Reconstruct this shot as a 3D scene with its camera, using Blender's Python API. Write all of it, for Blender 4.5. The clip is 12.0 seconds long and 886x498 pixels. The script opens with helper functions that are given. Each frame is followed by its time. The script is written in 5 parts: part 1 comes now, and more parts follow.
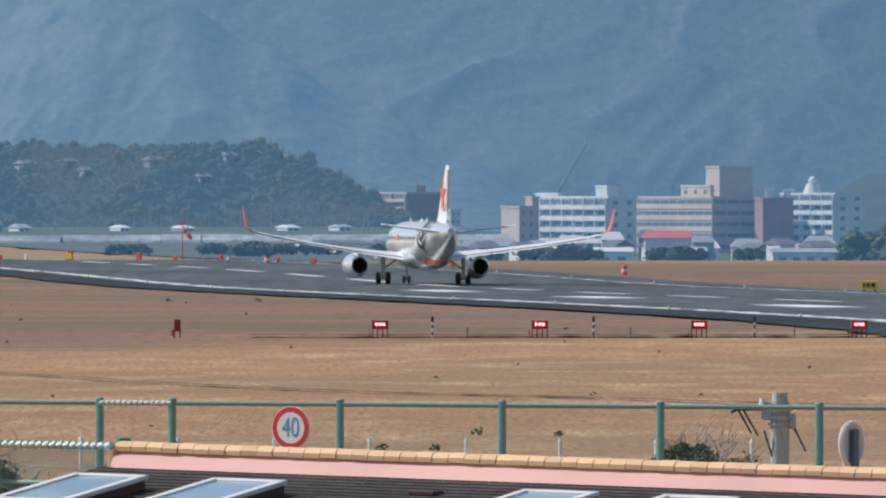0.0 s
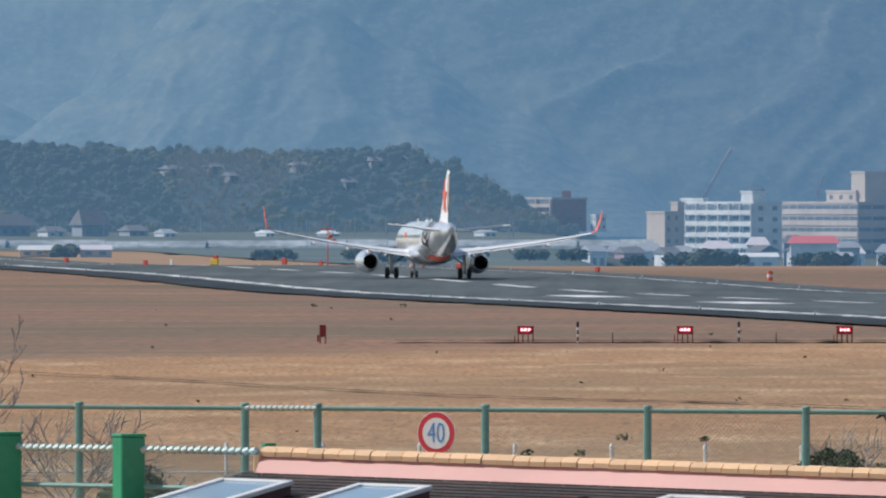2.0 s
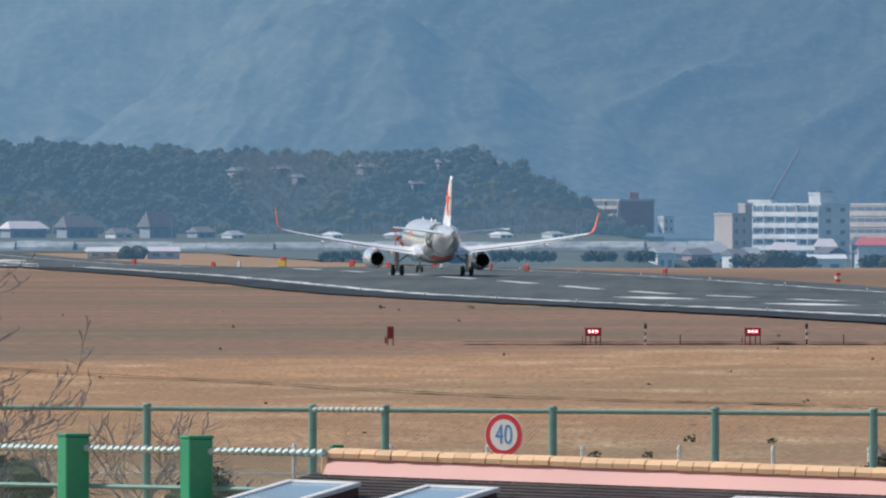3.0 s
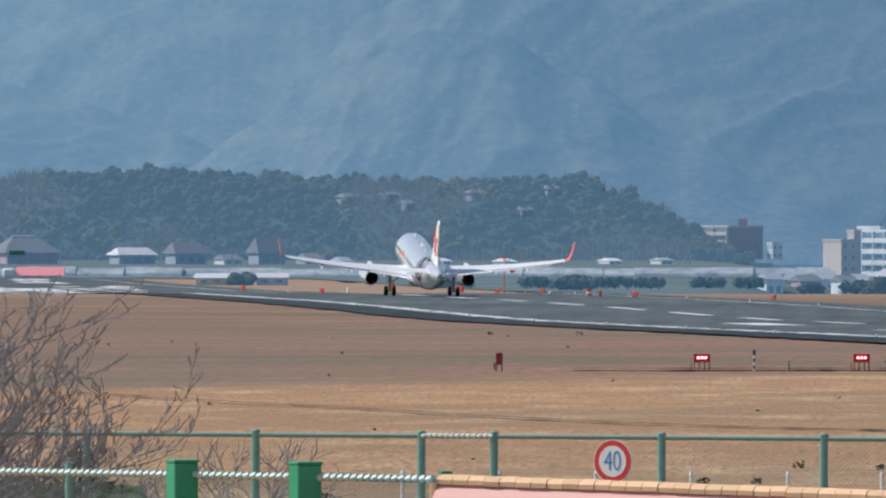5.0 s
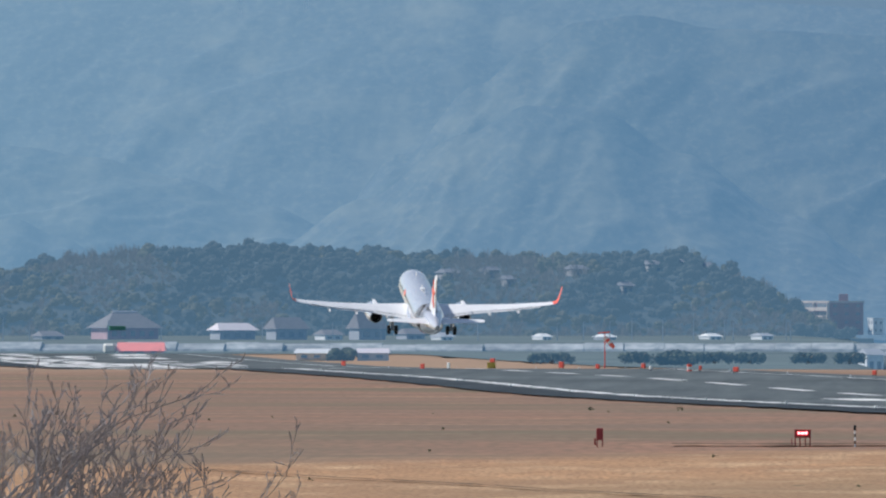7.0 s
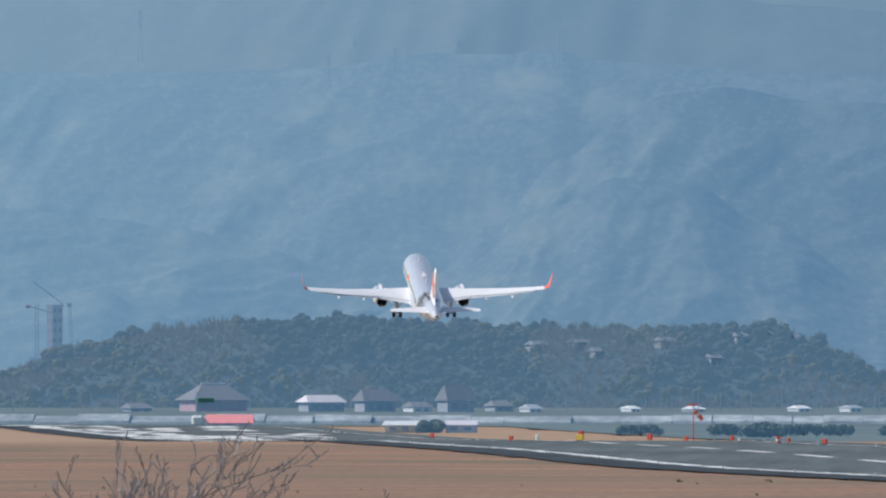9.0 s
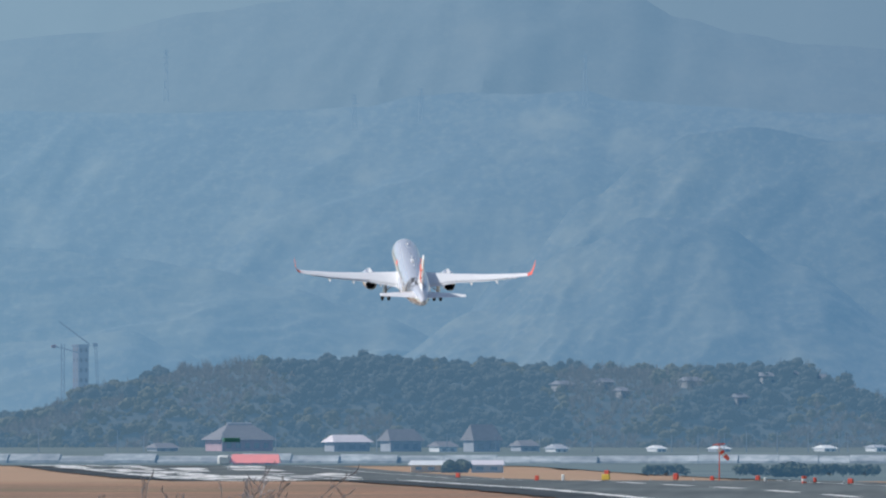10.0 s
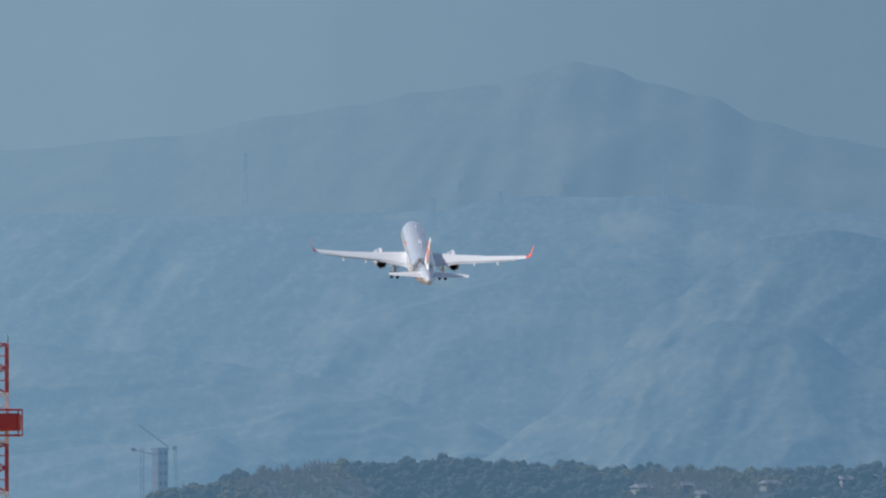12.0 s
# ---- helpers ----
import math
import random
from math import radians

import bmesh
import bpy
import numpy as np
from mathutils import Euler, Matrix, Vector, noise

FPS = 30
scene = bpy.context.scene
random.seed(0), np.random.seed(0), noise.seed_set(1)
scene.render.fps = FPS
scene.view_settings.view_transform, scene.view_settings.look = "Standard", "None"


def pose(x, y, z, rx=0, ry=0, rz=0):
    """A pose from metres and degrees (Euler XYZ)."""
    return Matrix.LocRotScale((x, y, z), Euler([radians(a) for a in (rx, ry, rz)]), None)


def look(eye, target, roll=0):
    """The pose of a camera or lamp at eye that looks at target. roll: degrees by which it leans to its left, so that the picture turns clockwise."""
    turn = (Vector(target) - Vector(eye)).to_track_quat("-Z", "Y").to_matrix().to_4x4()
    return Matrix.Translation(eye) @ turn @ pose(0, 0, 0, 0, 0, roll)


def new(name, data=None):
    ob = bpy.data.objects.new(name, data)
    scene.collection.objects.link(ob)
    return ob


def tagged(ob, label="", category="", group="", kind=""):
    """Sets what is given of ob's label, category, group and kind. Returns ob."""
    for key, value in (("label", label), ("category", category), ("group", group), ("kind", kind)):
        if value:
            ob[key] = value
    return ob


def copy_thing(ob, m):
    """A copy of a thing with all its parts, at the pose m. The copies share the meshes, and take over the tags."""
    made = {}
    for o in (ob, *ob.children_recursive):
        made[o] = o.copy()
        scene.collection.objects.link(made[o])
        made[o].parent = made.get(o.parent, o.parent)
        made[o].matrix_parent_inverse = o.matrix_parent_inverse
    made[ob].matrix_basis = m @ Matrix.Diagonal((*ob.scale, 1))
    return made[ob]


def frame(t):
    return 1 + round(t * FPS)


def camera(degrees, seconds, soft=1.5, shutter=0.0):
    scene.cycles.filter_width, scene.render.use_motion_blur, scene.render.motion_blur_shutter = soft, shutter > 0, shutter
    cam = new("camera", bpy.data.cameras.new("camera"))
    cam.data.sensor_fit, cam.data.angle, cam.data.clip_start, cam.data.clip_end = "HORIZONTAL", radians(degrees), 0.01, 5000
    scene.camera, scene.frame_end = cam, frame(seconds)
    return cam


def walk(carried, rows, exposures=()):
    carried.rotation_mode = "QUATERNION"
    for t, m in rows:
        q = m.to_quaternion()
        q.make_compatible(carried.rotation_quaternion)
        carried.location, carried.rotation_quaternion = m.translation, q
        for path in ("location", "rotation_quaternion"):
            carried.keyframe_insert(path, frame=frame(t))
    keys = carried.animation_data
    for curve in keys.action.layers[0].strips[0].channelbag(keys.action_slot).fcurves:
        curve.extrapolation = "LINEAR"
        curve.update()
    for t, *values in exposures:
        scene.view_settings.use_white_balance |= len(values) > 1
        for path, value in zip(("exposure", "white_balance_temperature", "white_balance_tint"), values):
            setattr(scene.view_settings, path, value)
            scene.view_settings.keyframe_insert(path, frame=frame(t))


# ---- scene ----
# camera on a tripod behind the airfield fence, panning after the take-off
EYE = (0.0, 0.0, 9.3)
LENS = 23000.0
cam = camera(3.9047, 12.0, soft=2.2)


def aim(across, up):
    """The camera's pose after a pan to the left and a tilt upwards, both in lens units."""
    return pose(*EYE, 89.7235 + math.degrees(up / LENS), 0, math.degrees(across / LENS))


walk(cam, [(t, aim(a, u)) for t, a, u in (
    (0, 0, 0), (0.5, 57.5, 1.6), (1, 111, 5.3), (1.5, 162.4, 10), (2, 257.3, 9.5), (2.5, 330.8, 10.3), (3, 377, 12.5),
    (3.2, 385, 12), (4.8, 550, 48), (5, 569.5, 59), (5.5, 627, 94.5), (6, 681, 131), (6.5, 697, 161), (7, 747.5, 192.5),
    (7.2, 770.5, 206), (8.8, 892, 310), (9, 904, 320), (9.5, 912, 351), (10, 950, 390.4), (10.5, 1023.5, 427),
    (11, 1046.5, 468.5), (11.5, 1074, 519), (12, 1090.5, 573))],
     [(0, 0.0), (3, 0.0), (5, 0.05), (6.5, 0.1), (9.5, 0.1), (10.5, 0.05), (11.5, -0.02), (12, -0.08)])

# daylight: clear winter sky, sun to the left and a little ahead
SUN_AZ, SUN_EL = radians(-79), radians(45)
world = bpy.data.worlds.new("sky")
scene.world = world
world.use_nodes = True
wn = world.node_tree
sky = wn.nodes.new("ShaderNodeTexSky")
sky.sky_type, sky.sun_disc = "NISHITA", False
sky.sun_elevation, sky.sun_rotation = SUN_EL, SUN_AZ
sky.dust_density = 0.6
wn.links.new(sky.outputs[0], wn.nodes["Background"].inputs[0])
wn.nodes["Background"].inputs[1].default_value = 0.1
sun = new("sun", bpy.data.lights.new("sun", "SUN"))
sun.data.energy, sun.data.angle, sun.data.color = 4.1, radians(0.5), (1.0, 0.962, 0.925)
to_sun = Vector((math.sin(SUN_AZ) * math.cos(SUN_EL), math.cos(SUN_AZ) * math.cos(SUN_EL), math.sin(SUN_EL)))
sun.matrix_world = look((0, 0, 300), Vector((0, 0, 300)) - to_sun)
scene.view_settings.exposure = 0.0


# ---- materials ----
def mat(name, color, rough=0.7, metal=0.0, grain=0.0, size=1.0, stretch=(1, 1, 1), second=None, coat=0.0,
        bump=0.0, glow=None, power=1.0, island=0.0, big=0.0, bigsize=10.0, alpha=1.0):
    """A procedural surface: base colour mixed with a second one by noise at two scales, bump, optional glow."""
    m = bpy.data.materials.new(name)
    m.use_nodes = True
    nt = m.node_tree
    b = nt.nodes["Principled BSDF"]
    b.inputs["Roughness"].default_value, b.inputs["Metallic"].default_value = rough, metal
    b.inputs["Coat Weight"].default_value = coat
    col = (*color, 1)
    sec = (*(second or tuple(c * 0.6 for c in color)), 1)
    b.inputs["Base Color"].default_value = col
    tc = nt.nodes.new("ShaderNodeTexCoord")
    mp = nt.nodes.new("ShaderNodeMapping")
    mp.inputs["Scale"].default_value = [s / size for s in stretch]
    nt.links.new(tc.outputs["Object"], mp.inputs["Vector"])
    out = None
    if grain or bump:
        no = nt.nodes.new("ShaderNodeTexNoise")
        no.inputs["Scale"].default_value, no.inputs["Detail"].default_value = 1.0, 6
        no.inputs["Roughness"].default_value = 0.65
        nt.links.new(mp.outputs[0], no.inputs["Vector"])
        out = no.outputs["Fac"]
    if grain:
        mr = nt.nodes.new("ShaderNodeMapRange")
        mr.inputs[1].default_value, mr.inputs[2].default_value = 0.3, 0.7
        mr.inputs[3].default_value, mr.inputs[4].default_value = 0.0, grain
        nt.links.new(out, mr.inputs[0])
        mx = nt.nodes.new("ShaderNodeMix")
        mx.data_type = "RGBA"
        mx.inputs[6].default_value, mx.inputs[7].default_value = col, sec
        nt.links.new(mr.outputs[0], mx.inputs[0])
        last = mx.outputs[2]
        if big:
            n2 = nt.nodes.new("ShaderNodeTexNoise")
            n2.inputs["Scale"].default_value, n2.inputs["Detail"].default_value = 1.0 / bigsize, 3
            nt.links.new(tc.outputs["Object"], n2.inputs["Vector"])
            h = nt.nodes.new("ShaderNodeHueSaturation")
            m2 = nt.nodes.new("ShaderNodeMapRange")
            m2.inputs[1].default_value, m2.inputs[2].default_value = 0.3, 0.7
            m2.inputs[3].default_value, m2.inputs[4].default_value = 1 - big, 1 + big
            nt.links.new(n2.outputs["Fac"], m2.inputs[0])
            nt.links.new(m2.outputs[0], h.inputs["Value"])
            nt.links.new(last, h.inputs["Color"])
            last = h.outputs[0]
        if island:
            g = nt.nodes.new("ShaderNodeNewGeometry")
            h2 = nt.nodes.new("ShaderNodeHueSaturation")
            m3 = nt.nodes.new("ShaderNodeMapRange")
            m3.inputs[3].default_value, m3.inputs[4].default_value = 1 - island, 1 + island
            nt.links.new(g.outputs["Random Per Island"], m3.inputs[0])
            nt.links.new(m3.outputs[0], h2.inputs["Value"])
            nt.links.new(last, h2.inputs["Color"])
            last = h2.outputs[0]
        nt.links.new(last, b.inputs["Base Color"])
    if bump:
        bp = nt.nodes.new("ShaderNodeBump")
        bp.inputs["Strength"].default_value, bp.inputs["Distance"].default_value = 0.6, bump
        nt.links.new(out, bp.inputs["Height"])
        nt.links.new(bp.outputs[0], b.inputs["Normal"])
    if glow:
        b.inputs["Emission Color"].default_value = (*glow, 1)
        b.inputs["Emission Strength"].default_value = power
    return m


# ---- mesh helpers ----
def finish(name, bm, material, parent=None, label="", smooth=False):
    me = bpy.data.meshes.new(name)
    bm.normal_update()
    bm.to_mesh(me)
    bm.free()
    for m in (material if isinstance(material, (list, tuple)) else [material]):
        me.materials.append(m)
    if smooth:
        me.polygons.foreach_set("use_smooth", [True] * len(me.polygons))
        me.set_sharp_from_angle(angle=radians(38))
    ob = new(name, me)
    if parent is not None:
        ob.parent = parent
    if label:
        tagged(ob, label)
    return ob


def part(name, bm, material, parent, label="", smooth=False):
    return finish(name, bm, material, parent, label, smooth)


def thing(name, label, category, at=None, group="", kind=""):
    ob = new(name)
    ob.empty_display_size = 0.2
    if at is not None:
        ob.matrix_basis = at
    return tagged(ob, label, category, group, kind)


def box(bm, c, s, bevel=0.0, turn=0.0):
    r = bmesh.ops.create_cube(bm, size=1.0, matrix=Matrix.Translation(c) @ pose(0, 0, 0, 0, 0, turn) @ Matrix.Diagonal((*s, 1)))
    if bevel:
        es = {e for v in r["verts"] for e in v.link_edges}
        bmesh.ops.bevel(bm, geom=list(es), offset=bevel, segments=1, affect="EDGES")
    return bm


def tube(bm, p, q, r0, r1=None, n=8, caps=True):
    p, q = Vector(p), Vector(q)
    r1 = r0 if r1 is None else r1
    d = q - p
    m = Matrix.Translation((p + q) / 2) @ d.to_track_quat("Z", "Y").to_matrix().to_4x4()
    bmesh.ops.create_cone(bm, cap_ends=caps, segments=n, radius1=r0, radius2=max(r1, 1e-4), depth=d.length, matrix=m)
    return bm


def loft(bm, rings, caps=True):
    rows = [[bm.verts.new(p) for p in r] for r in rings]
    n = len(rows[0])
    for a, b in zip(rows, rows[1:]):
        for i in range(n):
            j = (i + 1) % n
            bm.faces.new((a[i], a[j], b[j], b[i]))
    if caps:
        bm.faces.new(list(reversed(rows[0])))
        bm.faces.new(rows[-1])
    bmesh.ops.recalc_face_normals(bm, faces=bm.faces)
    return bm


def ring(y, x, z, rx, rz, n=28):
    return [(x + rx * math.cos(2 * math.pi * i / n), y, z + rz * math.sin(2 * math.pi * i / n)) for i in range(n)]


def lathe_y(bm, prof, x, z, n=24, caps=False):
    return loft(bm, [ring(y, x, z, r, r, n) for y, r in prof], caps)


def B():
    return bmesh.new()


# ---- the ground's height along the airfield ----
PROFILE = ((-400, 2.4), (255, 2.4), (300, 1.6), (420, 0.75), (640, 0.75), (734, 0.72), (800, 0.95), (870, 0.85), (980, 0.55), (1100, 0.15),
           (1200, -0.08), (1250, -0.06), (1300, 0.07), (1350, 0.18), (1420, 0.25), (1530, 0.14), (1600, 0.10), (1640, -0.10), (1700, -0.5), (1780, -1.0), (1925, -1.85), (2107, -2.35), (2300, -2.3), (2450, -2.05),
           (2600, -2.4), (2760, -2.2), (2900, -1.3), (3000, -1.0), (3600, -0.6), (5000, -0.5))


def gz(y):
    for (y0, z0), (y1, z1) in zip(PROFILE, PROFILE[1:]):
        if y <= y1:
            f = max(0.0, (y - y0) / (y1 - y0))
            f = f * f * (3 - 2 * f) if abs(z1 - z0) > 1.0 else f
            return z0 + (z1 - z0) * f
    return PROFILE[-1][1]


# runway axis: passes to the right of the camera, runs away to the left
RX0, RSLOPE = 145.88, -0.1209
HEADING = math.degrees(math.atan(-RSLOPE))


def rw(off, y, lift=0.0):
    """A point on the runway at that distance, off metres to the right of the centre line."""
    return (RX0 + RSLOPE * y + off * 1.0073, y, gz(y) + lift)


def gz2(x, y):
    """The ground drops on the far right to fit the town's base in the camera's view."""
    f = max(0.0, min(1.0, (x + 10) / 22)) * max(0.0, min(1.0, (y - 1880) / 260))
    return gz(y) - 5.2 * f * f * (3 - 2 * f)


# ---- surfaces ----


def grass_mat():
    """Dry winter turf: tan and russet patches, duller greenish drifts, and fine streaks of stalks."""
    m = bpy.data.materials.new("dry_grass")
    m.use_nodes = True
    nt = m.node_tree
    b = nt.nodes["Principled BSDF"]
    b.inputs["Roughness"].default_value = 0.95
    b.inputs["Specular IOR Level"].default_value = 0.2
    tc = nt.nodes.new("ShaderNodeTexCoord")

    def layer(sx, sy, lo, hi, detail=4, shift=0.0):
        mp = nt.nodes.new("ShaderNodeMapping")
        mp.inputs["Scale"].default_value = (1 / sx, 1 / sy, 0.2)
        mp.inputs["Location"].default_value = (shift, shift * 0.7, 0)
        nt.links.new(tc.outputs["Object"], mp.inputs["Vector"])
        n = nt.nodes.new("ShaderNodeTexNoise")
        n.inputs["Scale"].default_value, n.inputs["Detail"].default_value = 1.0, detail
        nt.links.new(mp.outputs[0], n.inputs["Vector"])
        r = nt.nodes.new("ShaderNodeMapRange")
        r.inputs[1].default_value, r.inputs[2].default_value = lo, hi
        nt.links.new(n.outputs["Fac"], r.inputs[0])
        return r.outputs[0]

    def blend(fac, a, c):
        x = nt.nodes.new("ShaderNodeMix")
        x.data_type = "RGBA"
        nt.links.new(fac, x.inputs[0])
        for sock, v in ((x.inputs[6], a), (x.inputs[7], c)):
            if isinstance(v, tuple):
                sock.default_value = (*v, 1)
            else:
                nt.links.new(v, sock)
        return x.outputs[2]

    russet = blend(layer(34, 26, 0.36, 0.64), (0.56, 0.315, 0.158), (0.40, 0.220, 0.118))
    dull = blend(layer(44, 50, 0.46, 0.66, 4, 7.3), russet, (0.29, 0.205, 0.118))
    streak = blend(layer(1.6, 5, 0.35, 0.75, 5, 3.1), dull, (0.33, 0.20, 0.115))
    pale = blend(layer(5.0, 16, 0.50, 0.74, 5, 11.9), streak, (0.60, 0.41, 0.24))
    stalk = blend(layer(0.25, 1.3, 0.42, 0.66, 3, 31.0), pale, (0.23, 0.138, 0.078))
    spot = blend(layer(0.9, 3, 0.68, 0.74, 2, 23.0), stalk, (0.13, 0.105, 0.06))
    # shorter turf on the runway's side of the light boxes: red-brown drifts, dull green ones, straw streaks
    red = blend(layer(70, 34, 0.38, 0.62, 4, 17.0), (0.290, 0.158, 0.108), (0.188, 0.134, 0.102))
    green = blend(layer(60, 46, 0.50, 0.64, 4, 41.0), red, (0.150, 0.128, 0.088))
    straw = blend(layer(26, 15, 0.56, 0.74, 5, 53.0), green, (0.40, 0.245, 0.150))
    short = blend(layer(0.8, 4.5, 0.40, 0.75, 4, 61.0), straw, (0.145, 0.098, 0.070))
    sep = nt.nodes.new("ShaderNodeSeparateXYZ")
    nt.links.new(tc.outputs["Object"], sep.inputs[0])

    def times(a, k, plus):
        x = nt.nodes.new("ShaderNodeMath")
        x.operation = "MULTIPLY_ADD"
        x.inputs[1].default_value = k
        nt.links.new(a, x.inputs[0])
        nt.links.new(plus, x.inputs[2])
        return x.outputs[0]

    across = times(sep.outputs["X"], -1.7, sep.outputs["Y"])
    wob = times(layer(40, 60, 0.3, 0.7, 4, 5.0), 26.0, across)
    mown = nt.nodes.new("ShaderNodeMapRange")
    mown.inputs[1].default_value, mown.inputs[2].default_value = 716.0, 748.0
    mown.inputs[4].default_value = 0.94
    nt.links.new(wob, mown.inputs[0])
    near_side = blend(mown.outputs[0], spot, short)
    # a dull, greener swathe along the boundary, fading out to the right
    swathe = None
    for sock, lo, hi in ((wob, 722.0, 740.0), (wob, 880.0, 800.0), (sep.outputs["X"], -10.0, -32.0)):
        r = nt.nodes.new("ShaderNodeMapRange")
        r.inputs[1].default_value, r.inputs[2].default_value = lo, hi
        nt.links.new(sock, r.inputs[0])
        if swathe is None:
            swathe = r.outputs[0]
        else:
            x = nt.nodes.new("ShaderNodeMath")
            x.operation = "MULTIPLY"
            nt.links.new(swathe, x.inputs[0])
            nt.links.new(r.outputs[0], x.inputs[1])
            swathe = x.outputs[0]
    faded = nt.nodes.new("ShaderNodeMath")
    faded.operation = "MULTIPLY"
    faded.inputs[1].default_value = 0.5
    nt.links.new(swathe, faded.inputs[0])
    near_side = blend(faded.outputs[0], near_side, (0.150, 0.130, 0.092))
    # tan turf again beyond the runway, its colour dulled to imitate haze
    past = nt.nodes.new("ShaderNodeMapRange")
    past.inputs[1].default_value, past.inputs[2].default_value = 1500.0, 1640.0
    past.inputs[4].default_value = 0.75
    nt.links.new(sep.outputs["Y"], past.inputs[0])
    whole = blend(past.outputs[0], near_side, (0.35, 0.24, 0.165))
    nt.links.new(whole, b.inputs["Base Color"])
    return m


M_grass = grass_mat()
M_asphalt = mat("runway_asphalt", (0.098, 0.117, 0.118), 0.7, grain=1.0, size=14, stretch=(5, 0.16, 1), second=(0.046, 0.058, 0.062), big=0.28, bigsize=45)
M_asphalt.node_tree.nodes["Principled BSDF"].inputs["Specular IOR Level"].default_value = 0.3
M_mark = mat("runway_paint", (0.8, 0.8, 0.78), 0.6, grain=0.5, size=3, second=(0.5, 0.5, 0.5))
M_soil = mat("dark_soil", (0.085, 0.066, 0.045), 0.95, grain=0.8, size=3)
M_soil.node_tree.nodes["Principled BSDF"].inputs["Specular IOR Level"].default_value = 0.1
M_silver = mat("silver_paint", (0.80, 0.81, 0.83), 0.26, 0.66, grain=0.3, size=2.5, second=(0.72, 0.73, 0.75), coat=0.0)
M_wing = mat("wing_grey", (0.8, 0.81, 0.82), 0.4, 0.0, grain=0.3, size=1.8, second=(0.6, 0.61, 0.63), coat=0.2)
M_orange = mat("orange_paint", (0.80, 0.12, 0.07), 0.4, grain=0.2, size=2)
M_black = mat("black_paint", (0.02, 0.02, 0.022), 0.5, grain=0.4, size=1)
M_dark = mat("dark_metal", (0.04, 0.04, 0.045), 0.5, 0.6, grain=0.4, size=0.6)
M_steel = mat("bare_steel", (0.45, 0.45, 0.46), 0.35, 0.9, grain=0.4, size=0.5)
M_tyre = mat("tyre_rubber", (0.022, 0.022, 0.023), 0.85, grain=0.5, size=0.3)
# haze colour, painted onto distant things as blue emission
HAZE_BLUE = (0.030, 0.076, 0.136)
# hill and trees: the glow imitates haze over very dark leaves
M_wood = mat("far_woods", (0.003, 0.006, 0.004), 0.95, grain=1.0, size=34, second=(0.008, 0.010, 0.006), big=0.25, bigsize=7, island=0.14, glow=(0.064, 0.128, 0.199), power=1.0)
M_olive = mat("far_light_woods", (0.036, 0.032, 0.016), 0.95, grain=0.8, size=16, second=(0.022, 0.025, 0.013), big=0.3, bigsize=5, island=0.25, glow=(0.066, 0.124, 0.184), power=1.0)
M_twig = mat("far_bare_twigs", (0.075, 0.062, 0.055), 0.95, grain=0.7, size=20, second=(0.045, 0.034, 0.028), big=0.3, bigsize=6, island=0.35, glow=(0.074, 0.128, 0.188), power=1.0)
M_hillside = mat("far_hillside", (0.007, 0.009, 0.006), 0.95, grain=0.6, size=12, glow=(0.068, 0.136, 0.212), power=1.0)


# distant slope surface with its blue haze put into the emission
def far_mat(name, air_glow, p, c1, c2, scrub):
    m = mat(name, c1, 0.95, grain=1.0, size=2.6, stretch=(1, 0.1, 0.9), second=c2, big=0.24, bigsize=17, glow=air_glow, power=p, bump=0.12)
    nt = m.node_tree
    tc = nt.nodes.new("ShaderNodeTexCoord")
    # clearings and light scrub among the forest, at two sizes
    base = nt.nodes["Principled BSDF"].inputs["Base Color"]
    for size, lo, hi, most, shift in ((26.0, 0.50, 0.70, 0.65, 0.0), (2.4, 0.48, 0.70, 0.5, 40.0)):
        mp, no, cut, mx = (nt.nodes.new(k) for k in ("ShaderNodeMapping", "ShaderNodeTexNoise", "ShaderNodeMapRange", "ShaderNodeMix"))
        mp.inputs["Scale"].default_value = (1 / size, 0.2 / size, 1.5 / size)
        mp.inputs["Location"].default_value = (shift, 0, shift)
        no.inputs["Scale"].default_value, no.inputs["Detail"].default_value, no.inputs["Roughness"].default_value = 1.0, 7, 0.62
        cut.inputs[1].default_value, cut.inputs[2].default_value, cut.inputs[4].default_value = lo, hi, most
        mx.data_type = "RGBA"
        mx.inputs[7].default_value = (*scrub, 1)
        nt.links.new(tc.outputs["Object"], mp.inputs["Vector"])
        nt.links.new(mp.outputs[0], no.inputs["Vector"])
        nt.links.new(no.outputs["Fac"], cut.inputs[0])
        nt.links.new(cut.outputs[0], mx.inputs[0])
        nt.links.new(base.links[0].from_socket, mx.inputs[6])
        nt.links.new(mx.outputs[2], base)
    # haze is painted as emission, stronger on the sun's side
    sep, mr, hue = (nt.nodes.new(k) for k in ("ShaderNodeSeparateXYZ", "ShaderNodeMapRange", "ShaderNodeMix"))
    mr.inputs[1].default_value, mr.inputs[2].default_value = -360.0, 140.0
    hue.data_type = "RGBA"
    hue.inputs[6].default_value = (air_glow[0] * 1.13, air_glow[1] * 1.11, air_glow[2] * 1.07, 1)
    hue.inputs[7].default_value = (air_glow[0] * 0.70, air_glow[1] * 0.75, air_glow[2] * 0.82, 1)
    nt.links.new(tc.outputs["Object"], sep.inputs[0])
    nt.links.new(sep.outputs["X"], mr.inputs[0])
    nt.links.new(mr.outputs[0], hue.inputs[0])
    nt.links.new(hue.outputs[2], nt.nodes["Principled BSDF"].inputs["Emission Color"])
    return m


